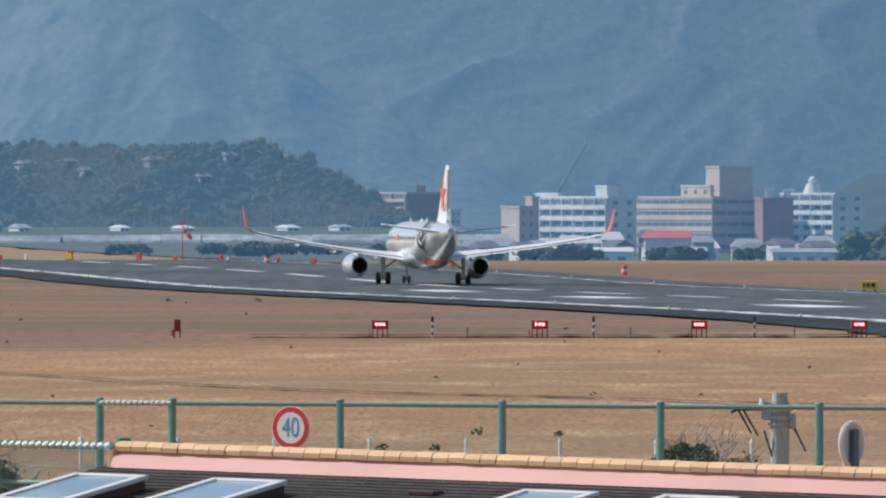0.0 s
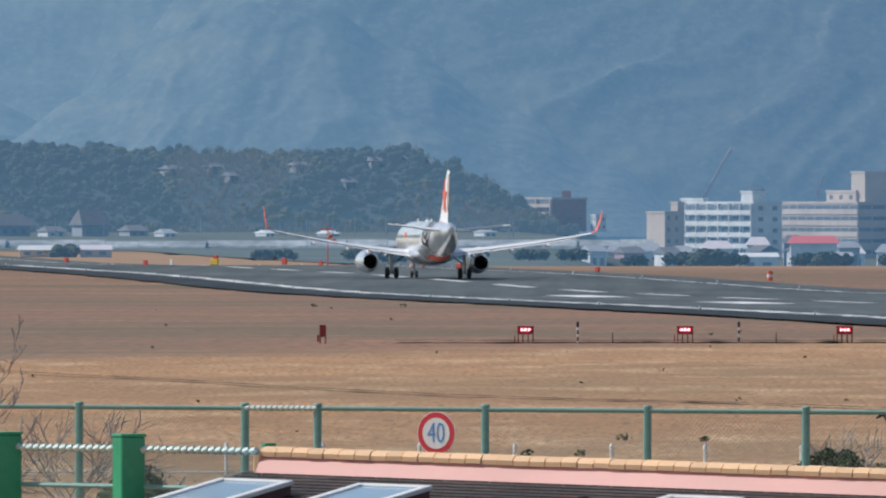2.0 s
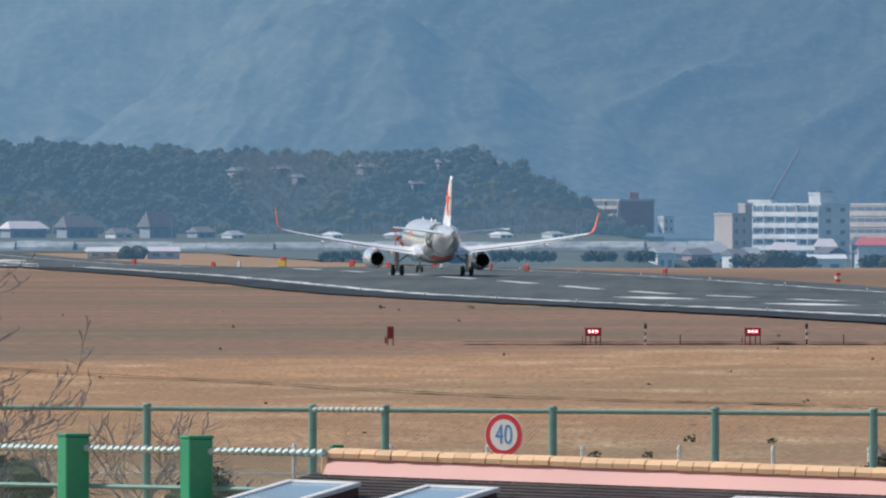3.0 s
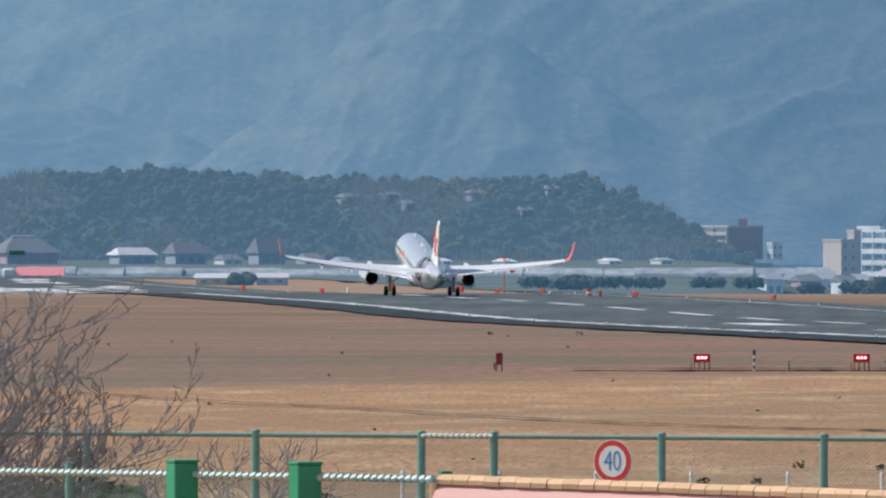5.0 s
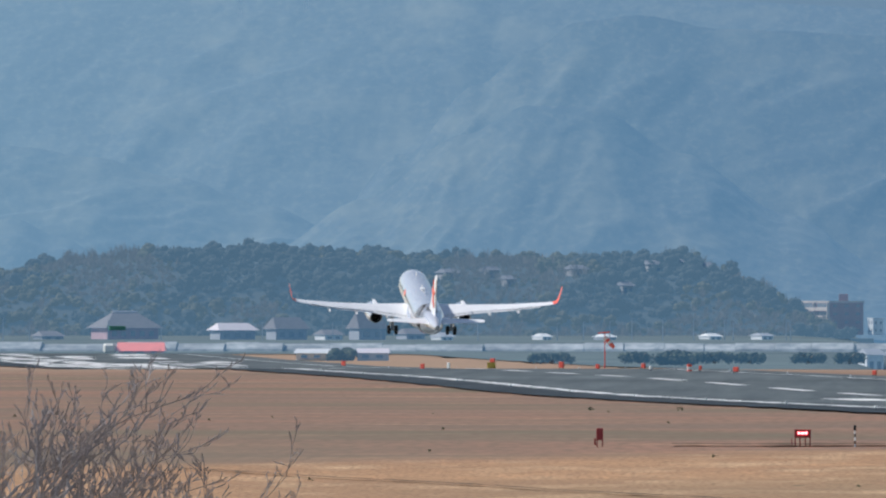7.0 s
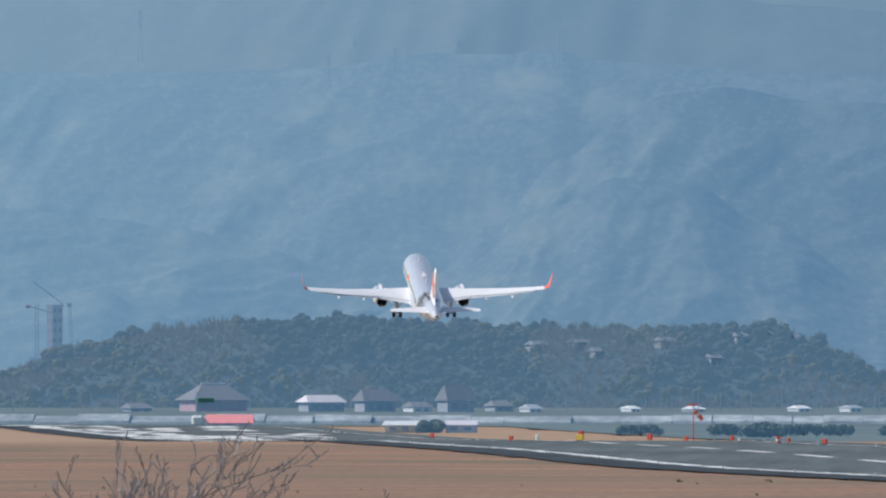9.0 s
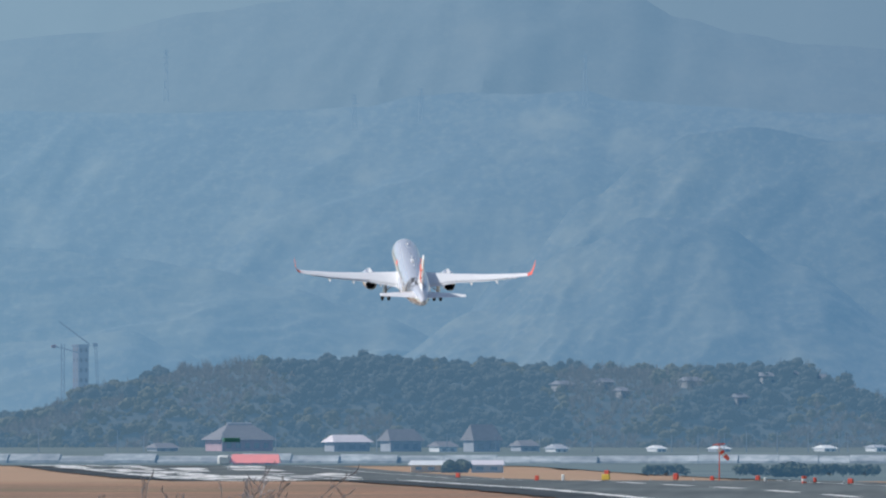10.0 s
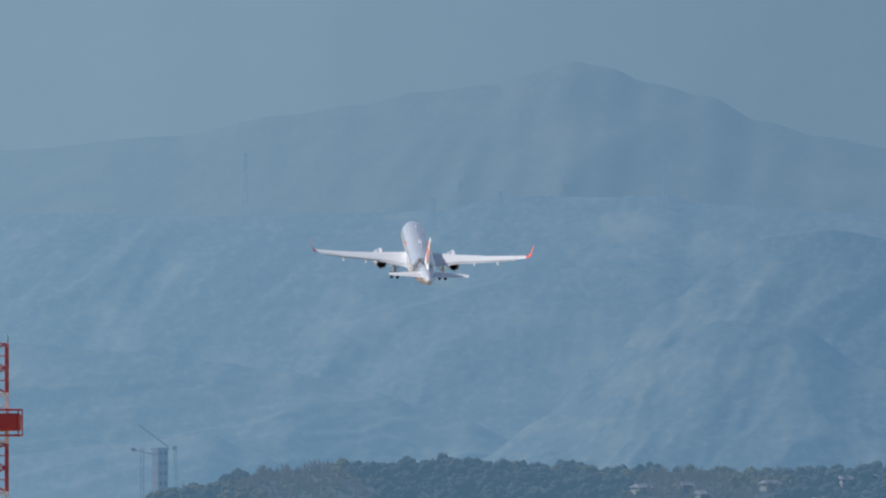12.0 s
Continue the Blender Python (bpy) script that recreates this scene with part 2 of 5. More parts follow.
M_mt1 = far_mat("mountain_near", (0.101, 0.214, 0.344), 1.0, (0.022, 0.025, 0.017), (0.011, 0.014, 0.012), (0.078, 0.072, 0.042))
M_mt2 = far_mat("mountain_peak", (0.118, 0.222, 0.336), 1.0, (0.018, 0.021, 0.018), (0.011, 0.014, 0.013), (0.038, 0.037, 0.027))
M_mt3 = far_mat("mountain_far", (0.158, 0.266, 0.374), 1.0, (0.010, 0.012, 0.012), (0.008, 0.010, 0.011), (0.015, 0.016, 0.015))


# ---- ground, runway, markings ----
def strip(name, edge0, edge1, ys, material, lift, kind="structure", label="", category=""):
    """A sheet on the ground between two lines x(y)."""
    bm = B()
    prev = None
    for y in ys:
        a = bm.verts.new((edge0(y), y, gz2(edge0(y), y) + lift))
        c = bm.verts.new((edge1(y), y, gz2(edge1(y), y) + lift))
        if prev:
            bm.faces.new((prev[0], prev[1], c, a))
        prev = (a, c)
    bmesh.ops.recalc_face_normals(bm, faces=bm.faces)
    ob = finish(name, bm, material)
    return tagged(ob, label, category, kind=kind)


def ground():
    bm = B()
    ys = sorted(set([p[0] for p in PROFILE] + list(range(-400, 255, 60)) + list(range(260, 3000, 12)) + list(range(3000, 5001, 200))))
    xs = [-3500, -1500, -700] + list(range(-400, 401, 20)) + [700, 1500, 3500]
    rows = []
    for y in ys:
        rows.append([bm.verts.new((x, y, gz2(x, y) - (2.2 if y > 1815 and x > rw(80, y)[0] else 0) + (0.07 * noise.noise((x / 26, y / 30, 0)) if 420 < y < 2400 else 0))) for x in xs])
    for a, b in zip(rows, rows[1:]):
        for i in range(len(xs) - 1):
            bm.faces.new((a[i], a[i + 1], b[i + 1], b[i]))
    ob = finish("ground", bm, M_grass, smooth=True)
    tagged(ob, "wide dry winter grass field, tan and orange brown", "ground", kind="structure")


ground()
RY = list(range(560, 2481, 10))
strip("runway", lambda y: rw(-30, y)[0], lambda y: rw(30, y)[0], RY, M_asphalt, 0.12, label="grey worn asphalt runway with white markings", category="runway")

M_shoulder = mat("shoulder_asphalt", (0.044, 0.056, 0.066), 0.9, grain=0.9, size=9, stretch=(4, 0.2, 1), second=(0.026, 0.034, 0.042), big=0.25, bigsize=30)
M_shoulder.node_tree.nodes["Principled BSDF"].inputs["Specular IOR Level"].default_value = 0.12
strip("runway_shoulder", lambda y: rw(-31 + 1.2 * noise.noise((y / 9, 0, 0)), y)[0], lambda y: rw(-24.2, y)[0], RY, M_shoulder, 0.135, label="dark asphalt shoulder beside the runway", category="runway")


def edge_line(off, w, name, label):
    # the line's edges wander to imitate heat shimmer
    ragged = lambda y, s: 0.75 * w * noise.noise((y / 4.0, s, off)) + 0.4 * w * noise.noise((y / 1.6, s, off + 5))
    strip(name, lambda y: rw(off - w / 2 + ragged(y, 1), y)[0], lambda y: rw(off + w / 2 + ragged(y, 7), y)[0], [560 + 1.5 * k for k in range(1280)], M_mark, 0.14, label=label, category="marking")


edge_line(-22.5, 1.3, "edge_line", "long white painted runway edge line")
edge_line(22.5, 0.5, "edge_line", "long white painted runway edge line")


def mark(y0, length, off, w, name="centre_stripe", label="white painted stripe on the runway"):
    ys = [y0 + length * k / 6 for k in range(7)]
    strip(name, lambda y: rw(off - w / 2, y)[0], lambda y: rw(off + w / 2, y)[0], ys, M_mark, 0.145, label=label, category="marking")


for k in range(-7, 20):
    mark(1080 + 57 * k, 31, 0, 1.2)
for y0 in (805, 905, 1015, 1118):
    mark(y0 - 4, 30, -9.5, 4.2, "touchdown_bar", "broad white touchdown bar on the runway")


def shimmer_marks():
    """Touchdown and threshold bars at the far end, broken up to imitate heat shimmer."""
    rng = random.Random(8)
    for y0, off, w, n in 3 * ((1772, -15, 5, 3), (1795, -8, 3, 2), (1800, 9, 3, 2), (1895, -14, 4, 2), (1900, 10, 4, 2), (1990, -12, 4, 2), (2060, -19, 6, 4), (2085, -14, 7, 4), (2095, -7, 5, 3), (2110, 4, 5, 2), (2150, -16, 5, 3),
                          (2190, -20, 4, 2), (2200, 8, 6, 2), (2260, -14, 5, 2), (2330, -18, 5, 3), (2330, -6, 5, 3), (2330, 6, 5, 2), (2400, -20, 5, 2), (2440, -12, 5, 2), (2440, 10, 5, 2), (2500, -18, 6, 2)):
        for k in range(n):
            mark(y0 + rng.uniform(-45, 45), rng.uniform(10, 42), off + rng.uniform(-0.9, 0.9) * w, rng.uniform(0.3, 0.85) * w, "shimmer_bar", "white bar on the far runway, broken up like heat shimmer")


shimmer_marks()
# ---- mountains ----
def crest(points, x):
    if x <= points[0][0]:
        return points[0][1]
    for (x0, z0), (x1, z1) in zip(points, points[1:]):
        if x <= x1:
            f = (x - x0) / (x1 - x0)
            f = f * f * (3 - 2 * f)
            return z0 + (z1 - z0) * f
    return points[-1][1]


def mountain(name, y0, depth, x0, x1, points, material, label, seed, rough=0.5, spur=62.0, nx=520, ny=150):
    """A range: the slope climbs from its foot to a crest line, broken into spurs and gullies."""
    def fold(u, v, k):
        return 1 - abs(2.1 * noise.noise((u, v, seed + k)))

    def surface(x, v):
        c = crest(points, x) + 3.5
        warp = 34 * noise.noise((x / 95, v * 1.9, seed)) + 9 * noise.noise((x / 26, v * 5, seed + 2))
        w = x - (105 + 190 * noise.noise((x / 170, seed, 3.3))) * v + warp
        big = fold(w / spur, v * 1.1 + seed, 1.7)
        mid = fold((w + 40 * v) / (spur * 0.42), v * 2.6, 9.1)
        low = fold((w - 30 * v) / (spur * 0.17), v * 6.5, 5.3)
        tiny = noise.fractal((x / 4.2, v * 22, seed + 4), 1.0, 2.0, 4)
        env = math.sin(math.pi * min(1.0, v * 0.93 + 0.07)) ** 0.75
        z = c * (v ** 0.85) + c * rough * env * (0.085 * (big - 0.5) + 0.036 * (mid - 0.5) * (0.4 + big) + 0.006 * (low - 0.5)) + tiny * (0.30 + 0.22 * env)
        return Vector((x, y0 + depth * v, z - 3.5 - (9 if v == 0 else 0)))

    bm = B()
    rows = [[bm.verts.new(surface(x0 + (x1 - x0) * i / nx, j / ny)) for i in range(nx + 1)] for j in range(ny + 1)]
    for a, b in zip(rows, rows[1:]):
        for i in range(nx):
            bm.faces.new((a[i], a[i + 1], b[i + 1], b[i]))
    tagged(finish(name, bm, material, smooth=True), label, "mountain", kind="structure")
    return surface


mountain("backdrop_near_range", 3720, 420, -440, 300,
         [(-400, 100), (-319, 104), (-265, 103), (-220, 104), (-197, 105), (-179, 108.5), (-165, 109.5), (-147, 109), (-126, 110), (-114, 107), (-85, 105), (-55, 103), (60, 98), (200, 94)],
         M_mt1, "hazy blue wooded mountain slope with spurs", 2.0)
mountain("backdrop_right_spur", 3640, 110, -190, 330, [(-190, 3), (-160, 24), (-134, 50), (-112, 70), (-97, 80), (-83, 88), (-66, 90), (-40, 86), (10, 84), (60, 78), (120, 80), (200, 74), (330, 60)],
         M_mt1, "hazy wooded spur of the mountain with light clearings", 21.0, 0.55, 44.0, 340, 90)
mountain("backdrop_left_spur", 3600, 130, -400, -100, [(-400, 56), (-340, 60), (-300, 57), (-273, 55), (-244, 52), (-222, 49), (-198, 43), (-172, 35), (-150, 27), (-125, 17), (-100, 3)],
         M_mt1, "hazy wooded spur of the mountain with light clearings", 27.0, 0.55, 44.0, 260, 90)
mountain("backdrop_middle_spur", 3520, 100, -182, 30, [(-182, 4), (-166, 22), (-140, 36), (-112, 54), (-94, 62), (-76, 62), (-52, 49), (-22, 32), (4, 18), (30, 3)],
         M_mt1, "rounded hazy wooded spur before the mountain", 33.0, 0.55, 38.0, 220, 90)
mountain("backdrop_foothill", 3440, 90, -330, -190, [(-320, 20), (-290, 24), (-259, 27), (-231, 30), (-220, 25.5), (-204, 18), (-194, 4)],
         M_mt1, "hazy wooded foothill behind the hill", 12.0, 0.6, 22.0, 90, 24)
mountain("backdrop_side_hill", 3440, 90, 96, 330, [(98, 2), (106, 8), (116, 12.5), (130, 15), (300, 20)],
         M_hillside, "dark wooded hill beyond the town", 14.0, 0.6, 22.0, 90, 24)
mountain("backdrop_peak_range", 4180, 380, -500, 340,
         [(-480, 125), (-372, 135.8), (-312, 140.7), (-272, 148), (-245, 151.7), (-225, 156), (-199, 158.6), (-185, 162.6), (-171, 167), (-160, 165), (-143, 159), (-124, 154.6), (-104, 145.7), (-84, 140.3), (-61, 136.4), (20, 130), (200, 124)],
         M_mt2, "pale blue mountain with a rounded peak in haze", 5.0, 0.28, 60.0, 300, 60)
# raised to fill the view, standing in for the hazy sky too
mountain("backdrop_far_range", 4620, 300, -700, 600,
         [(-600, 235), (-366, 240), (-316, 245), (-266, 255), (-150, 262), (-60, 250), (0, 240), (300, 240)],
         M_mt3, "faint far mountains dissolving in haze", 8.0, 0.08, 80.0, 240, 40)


# ---- the wooded hill ----
HILL = [(-262, 2), (-241, 8), (-222, 17), (-200, 22), (-183, 24), (-150, 23.5), (-100, 22), (-60, 21.5), (-45, 22.5), (-36, 18.5), (-27, 13.5), (-18, 8), (-11, 3), (-4, -1.5)]
HILL_Y = 3290


def hill_z(x, y):
    c = crest(HILL, x)
    f = (y - 3215) / 75.0
    f = max(0.0, min(1.0, f))
    gully = 1 - abs(2.0 * noise.noise((x / 34 + f * 0.5, f * 0.7, 4.2))) + 0.5 * noise.noise((x / 13, f * 2.0, 8.0))
    return -1.0 + c * (1 - (1 - f) ** 2.0) * 0.86 + 3.4 * (gully - 0.6) * f * (1 - f) * 2.2


def hill():
    bm = B()
    rows = []
    for j in range(31):
        y = 3200 + j * 5
        rows.append([bm.verts.new((-270 + i * 4, y, hill_z(-270 + i * 4, min(y, 3290)) - max(0, y - 3300) * 0.2 - 0.4)) for i in range(69)])
    for a, b in zip(rows, rows[1:]):
        for i in range(68):
            bm.faces.new((a[i], a[i + 1], b[i + 1], b[i]))
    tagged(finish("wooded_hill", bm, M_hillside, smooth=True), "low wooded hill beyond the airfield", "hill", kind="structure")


def ico():
    bm = B()
    bmesh.ops.create_icosphere(bm, subdivisions=2, radius=1.0)
    bm.verts.index_update()
    vs, fs = [v.co.copy() for v in bm.verts], [tuple(v.index for v in f.verts) for f in bm.faces]
    bm.free()
    return vs, fs


ICO_V, ICO_F = ico()


def crown(verts, faces, rng, x, y, z, r, h, n=80, s=0.5):
    """One tree crown: uneven lumps with many small tilted leaf clumps scattered over them."""
    lump = [(rng.uniform(-0.5, 0.5) * r, rng.uniform(-0.5, 0.5) * r, rng.uniform(0.25, 0.85) * h, rng.uniform(0.45, 0.8)) for _ in range(5)]
    for lx, ly, lz, lr in (lump if r > 0.6 else ()):
        k = len(verts)
        ox = rng.uniform(0, 50)
        for c in ICO_V:
            q = r * lr * (0.86 + 0.42 * noise.noise((c.x * 2.1 + ox, c.y * 2.1, c.z * 2.1)))
            verts.append(Vector((x + lx + c.x * q, y + ly + c.y * q, z + lz + c.z * q * 0.85)))
        faces.extend((a + k, b + k, c + k) for a, b, c in ICO_F)
    for _ in range(n):
        lx, ly, lz, lr = lump[rng.randrange(5)]
        a, e = rng.uniform(0, 6.283), rng.uniform(-0.5, 1.5)
        rr = r * lr * rng.uniform(0.75, 1.05)
        c = Vector((x + lx + rr * math.cos(a) * math.cos(e), y + ly + rr * math.sin(a) * math.cos(e), z + lz + rr * math.sin(e) * 0.8))
        u = Vector((rng.gauss(0, 1), rng.gauss(0, 1), rng.gauss(0, 1))).normalized()
        w = u.orthogonal().normalized()
        t = u.cross(w)
        k = len(verts)
        q = s * rng.uniform(0.6, 1.3)
        for da in (0.2, 2.2, 4.4):
            verts.append(c + (w * math.cos(da) + t * math.sin(da)) * q)
        faces.append((k, k + 1, k + 2))


def joined(name, verts, faces, material, label="", category="", kind="stuff", parent=None):
    me = bpy.data.meshes.new(name)
    me.from_pydata([tuple(v) for v in verts], [], faces)
    me.materials.append(material)
    ob = new(name, me)
    if parent is not None:
        ob.parent = parent
    return tagged(ob, label, category, kind=kind)


def bare_crown(verts, faces, rng, x, y, z, r, h, n=64):
    """A leafless crown: limbs fanning upwards from the trunk, each with finer twigs, in thin blades."""
    for k in range(n):
        a, e = rng.uniform(0, 6.283), rng.uniform(0.35, 1.5)
        d = Vector((math.cos(a) * math.cos(e), math.sin(a) * math.cos(e), math.sin(e)))
        p = Vector((x, y, z)) + Vector((d.x * r, d.y * r, d.z * h)) * rng.uniform(0.0, 0.62)
        q = p + Vector((d.x * r, d.y * r, d.z * h + 0.2)) * rng.uniform(0.25, 0.45)
        t = d.cross(Vector((rng.gauss(0, 1), rng.gauss(0, 1), rng.gauss(0, 1)))).normalized() * rng.uniform(0.05, 0.13)
        i = len(verts)
        verts.extend((p - t, p + t, q + t * 0.3, q - t * 0.3))
        faces.append((i, i + 1, i + 2, i + 3))


def woods():
    """Evergreens in dark stands, lighter broadleaf trees between, and leafless ones along the top."""
    rng = random.Random(4)
    dark, light, bare = ([], []), ([], []), ([], [])
    for row in range(24):
        y = 3211 + row * 3.7
        x = -262.0
        while x < -5:
            x += rng.uniform(1.1, 3.0)
            yy = y + rng.uniform(-2.5, 2.5)
            z = hill_z(x, min(yy, 3290))
            if z < -0.2 and row > 3:
                continue
            stand = 1.25 * noise.noise((x / 30, row / 8.0, 1.5)) + 0.35 * noise.noise((x / 9, row / 3.0, 7.5)) + (0.38 if -172 < x < -102 else 0.0) - 0.012 * row + (0.12 if x > -40 else 0) - (0.16 if row > 17 and x > -104 else 0) - (0.10 if -98 < x < -36 else 0) - (0.15 if x < -176 else 0)
            r = 0.7 + 1.7 * rng.random() ** 1.7
            if stand > 0.02:
                crown(*dark, rng, x, yy, z - 0.4, r, r * rng.uniform(0.8, 1.9), 54, 0.24)
            elif stand > -0.2:
                crown(*light, rng, x, yy, z - 0.4, r * 0.9, r * rng.uniform(0.7, 1.5), 60, 0.22)
            else:
                bare_crown(*bare, rng, x, yy, z - 0.3, r * 1.25, r * rng.uniform(1.2, 2.0))
                if rng.random() < 0.6:
                    crown(*light, rng, x + rng.uniform(-1, 1), yy - 1, z - 0.9, 0.8, 0.7, 24, 0.2)
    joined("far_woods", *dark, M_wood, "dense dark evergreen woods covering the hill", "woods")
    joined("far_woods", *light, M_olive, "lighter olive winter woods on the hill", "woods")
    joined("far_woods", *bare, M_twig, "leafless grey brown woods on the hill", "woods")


hill()
woods()
# ---- the airliner ----
def airfoil(n=9):
    up = [(x / n) for x in range(n + 1)]
    t = lambda c: 0.62 * (0.2969 * math.sqrt(c) - 0.126 * c - 0.3516 * c * c + 0.2843 * c ** 3 - 0.1015 * c ** 4)
    return [(c, t(c)) for c in reversed(up)] + [(c, -t(c) * 0.75) for c in up[1:-1]]


FOIL = airfoil()


def wing_rings(sections, axis="x", thick=1.0):
    """sections: (span position, leading edge y, chord, height); the chord runs backwards."""
    out = []
    for s, le, ch, h in sections:
        if axis == "x":
            out.append([(s, le - c * ch, h + t * ch * thick) for c, t in FOIL])
        else:
            out.append([(h + t * ch * thick, le - c * ch, s) for c, t in FOIL])
    return out


FUS = [(17.7, 3.25, 0.05, 0.05), (17.4, 3.28, 0.5, 0.42), (16.8, 3.38, 0.92, 0.85), (15.8, 3.55, 1.38, 1.38), (14.4, 3.72, 1.74, 1.82),
       (12.8, 3.82, 1.93, 2.02), (11.0, 3.85, 1.975, 2.07), (0, 3.85, 1.975, 2.07), (-6.5, 3.85, 1.975, 2.07), (-9.0, 3.98, 1.92, 1.98),
       (-11.5, 4.2, 1.75, 1.78), (-14.0, 4.47, 1.42, 1.5), (-16.3, 4.72, 1.02, 1.14), (-18.2, 4.9, 0.66, 0.8), (-19.4, 5.0, 0.42, 0.5), (-19.9, 5.03, 0.3, 0.34)]


def fus_at(y):
    for (y0, *a), (y1, *b) in zip(FUS, FUS[1:]):
        if y1 <= y <= y0:
            f = (y0 - y) / (y0 - y1)
            return [p + (q - p) * f for p, q in zip(a, b)]
    return FUS[-1][1:]


def skin_patch(bm, y0, y1, a0, a1, lift=0.03, ny=10, na=6, slant=0.0):
    """A patch lying on the fuselage between two stations and two angles (degrees, 0 = right, 90 = top, 180 = left)."""
    rows = []
    for j in range(ny + 1):
        y = y0 + (y1 - y0) * j / ny
        row = []
        for i in range(na + 1):
            a = radians(a0 + (a1 - a0) * i / na + slant * j / ny)
            z, rx, rz = fus_at(y)
            row.append(bm.verts.new(((rx + lift) * math.cos(a), y, z + (rz + lift) * math.sin(a))))
        rows.append(row)
    for p, q in zip(rows, rows[1:]):
        for i in range(na):
            bm.faces.new((p[i], p[i + 1], q[i + 1], q[i]))
    bmesh.ops.recalc_face_normals(bm, faces=bm.faces)
    return bm


def skin_arc(bm, cy, ca, r, w, t0, t1, lift=0.03, n=22):
    """A curved band lying on the fuselage round a centre given by station and angle, all in degrees and metres."""
    rows = []
    for k in range(n + 1):
        t = radians(t0 + (t1 - t0) * k / n)
        taper = 0.35 + 0.65 * math.sin(math.pi * k / n)
        row = []
        for q in (r - w * taper / 2, r, r + w * taper / 2):
            y = cy + q * math.cos(t)
            z, rx, rz = fus_at(y)
            a = radians(ca) + q * math.sin(t) / 1.8
            row.append(bm.verts.new(((rx + lift) * math.cos(a), y, z + (rz + lift) * math.sin(a))))
        rows.append(row)
    for p, q in zip(rows, rows[1:]):
        for i in range(2):
            bm.faces.new((p[i], p[i + 1], q[i + 1], q[i]))
    bmesh.ops.recalc_face_normals(bm, faces=bm.faces)
    return bm


def airliner():
    plane = thing("airliner", "silver twin-engined airliner with orange wingtips taking off", "airplane")
    bm = loft(B(), [ring(y, 0, z, rx, rz, 32) for y, z, rx, rz in FUS])
    fuselage = part("fuselage", bm, M_silver, plane, "silver painted fuselage", True)
    # belly fairing, lit orange at its front
    bm = loft(B(), [ring(7.2, 0, 2.6, 0.6, 0.3, 20), ring(6, 0, 2.45, 1.9, 0.85, 20), ring(3.5, 0, 2.4, 2.15, 1.0, 20), ring(-3.2, 0, 2.4, 2.15, 1.0, 20),
                    ring(-5.6, 0, 2.6, 1.5, 0.75, 20), ring(-6.8, 0, 2.75, 0.4, 0.3, 20)])
    part("belly_fairing", bm, M_silver, plane, "", True)
    part("belly_stripe", skin_patch(B(), -7.2, -10.8, 236, 304, 0.02), M_orange, fuselage, "orange belly marking")
    part("side_star", skin_patch(B(), 5.4, 3.9, 152, 168, 0.02, 6, 5, 6), M_orange, fuselage, "orange emblem patch on the side")
    for cy, ca, r, w, t0, t1 in ((-11.6, 128, 2.3, 0.42, -60, 170), (-11.6, 128, 1.55, 0.34, -40, 210), (-11.6, 128, 0.8, 0.30, -100, 200), (-9.6, 190, 2.4, 0.45, 150, 290), (-12.2, 62, 1.5, 0.34, 20, 200), (-12.2, 62, 0.8, 0.26, 0, 220)):
        part("tail_mark", skin_arc(B(), cy, ca, r, w, t0, t1), M_black, fuselage, "black curved tail marking")
    for a in (166, 14):
        for k in range(34):
            y = 12.4 - k * 0.66
            if 6.5 < y < 7.1:
                continue
            part("cabin_window", skin_patch(B(), y, y - 0.24, a - 4.5 if a > 90 else a - 4.5, a + 4.5, 0.012, 2, 2), M_dark, fuselage)
    for y in (14.2, -9.0):
        part("cabin_door", skin_patch(B(), y, y - 0.82, 150, 192, 0.014, 3, 6), M_wing, fuselage)
    part("cockpit_window", skin_patch(B(), 16.5, 15.5, 40, 140, 0.012, 4, 12), M_black, fuselage, "dark cockpit glazing")
    for y in (9.5, 1.5, -2.5):
        bm = box(B(), (0, y, 6.05), (0.06, 0.5, 0.34), 0.02)
        part("blade_antenna", bm, M_wing, fuselage)
    bm = box(B(), (0, 0.2, 5.98), (0.55, 1.3, 0.16), 0.06)
    part("antenna_fairing", bm, M_wing, fuselage, "white dome on the cabin roof")
    lathe = lathe_y(B(), ((-19.7, 0.26), (-20.0, 0.22), (-19.9, 0.17), (-19.4, 0.15)), 0, 5.03, 16)
    part("exhaust", lathe, M_dark, fuselage, "dark tail exhaust")
    for s in (-1, 1):
        sec = [(s * 1.6, 6.3, 7.2, 2.55), (s * 3.2, 5.5, 6.1, 2.72), (s * 6.4, 3.6, 4.0, 3.12), (s * 11.0, 1.15, 2.95, 3.78), (s * 15.0, -0.95, 2.0, 4.5), (s * 16.6, -1.8, 1.65, 4.84)]
        wing = part("wing", loft(B(), wing_rings(sec)), M_wing, plane, "pale grey swept wing", True)
        # flaps lowered a little behind the trailing edge
        for a, b in ((0, 2), (2, 4)):
            rings = []
            for k in range(5):
                f = k / 4
                i = a + f * (b - a)
                i0 = min(int(i), 4)
                g = i - i0
                p = [u + (w - u) * g for u, w in zip(sec[i0], sec[i0 + 1])]
                x, te, ch, h = p[0], p[1] - p[2], p[2] * 0.13 + 0.1, p[3]
                if abs(x) < 2.1:
                    x = s * 2.1
                if (a, k) == (2, 0):
                    x += s * 0.12
                rings.append([(x, te + 0.25 - c * ch * 0.95, h - 0.07 + tt * ch * 1.1 - c * ch * 0.22) for c, tt in FOIL])
            part("flap", loft(B(), rings), M_wing, wing, "lowered trailing flap", True)
        bm = B()
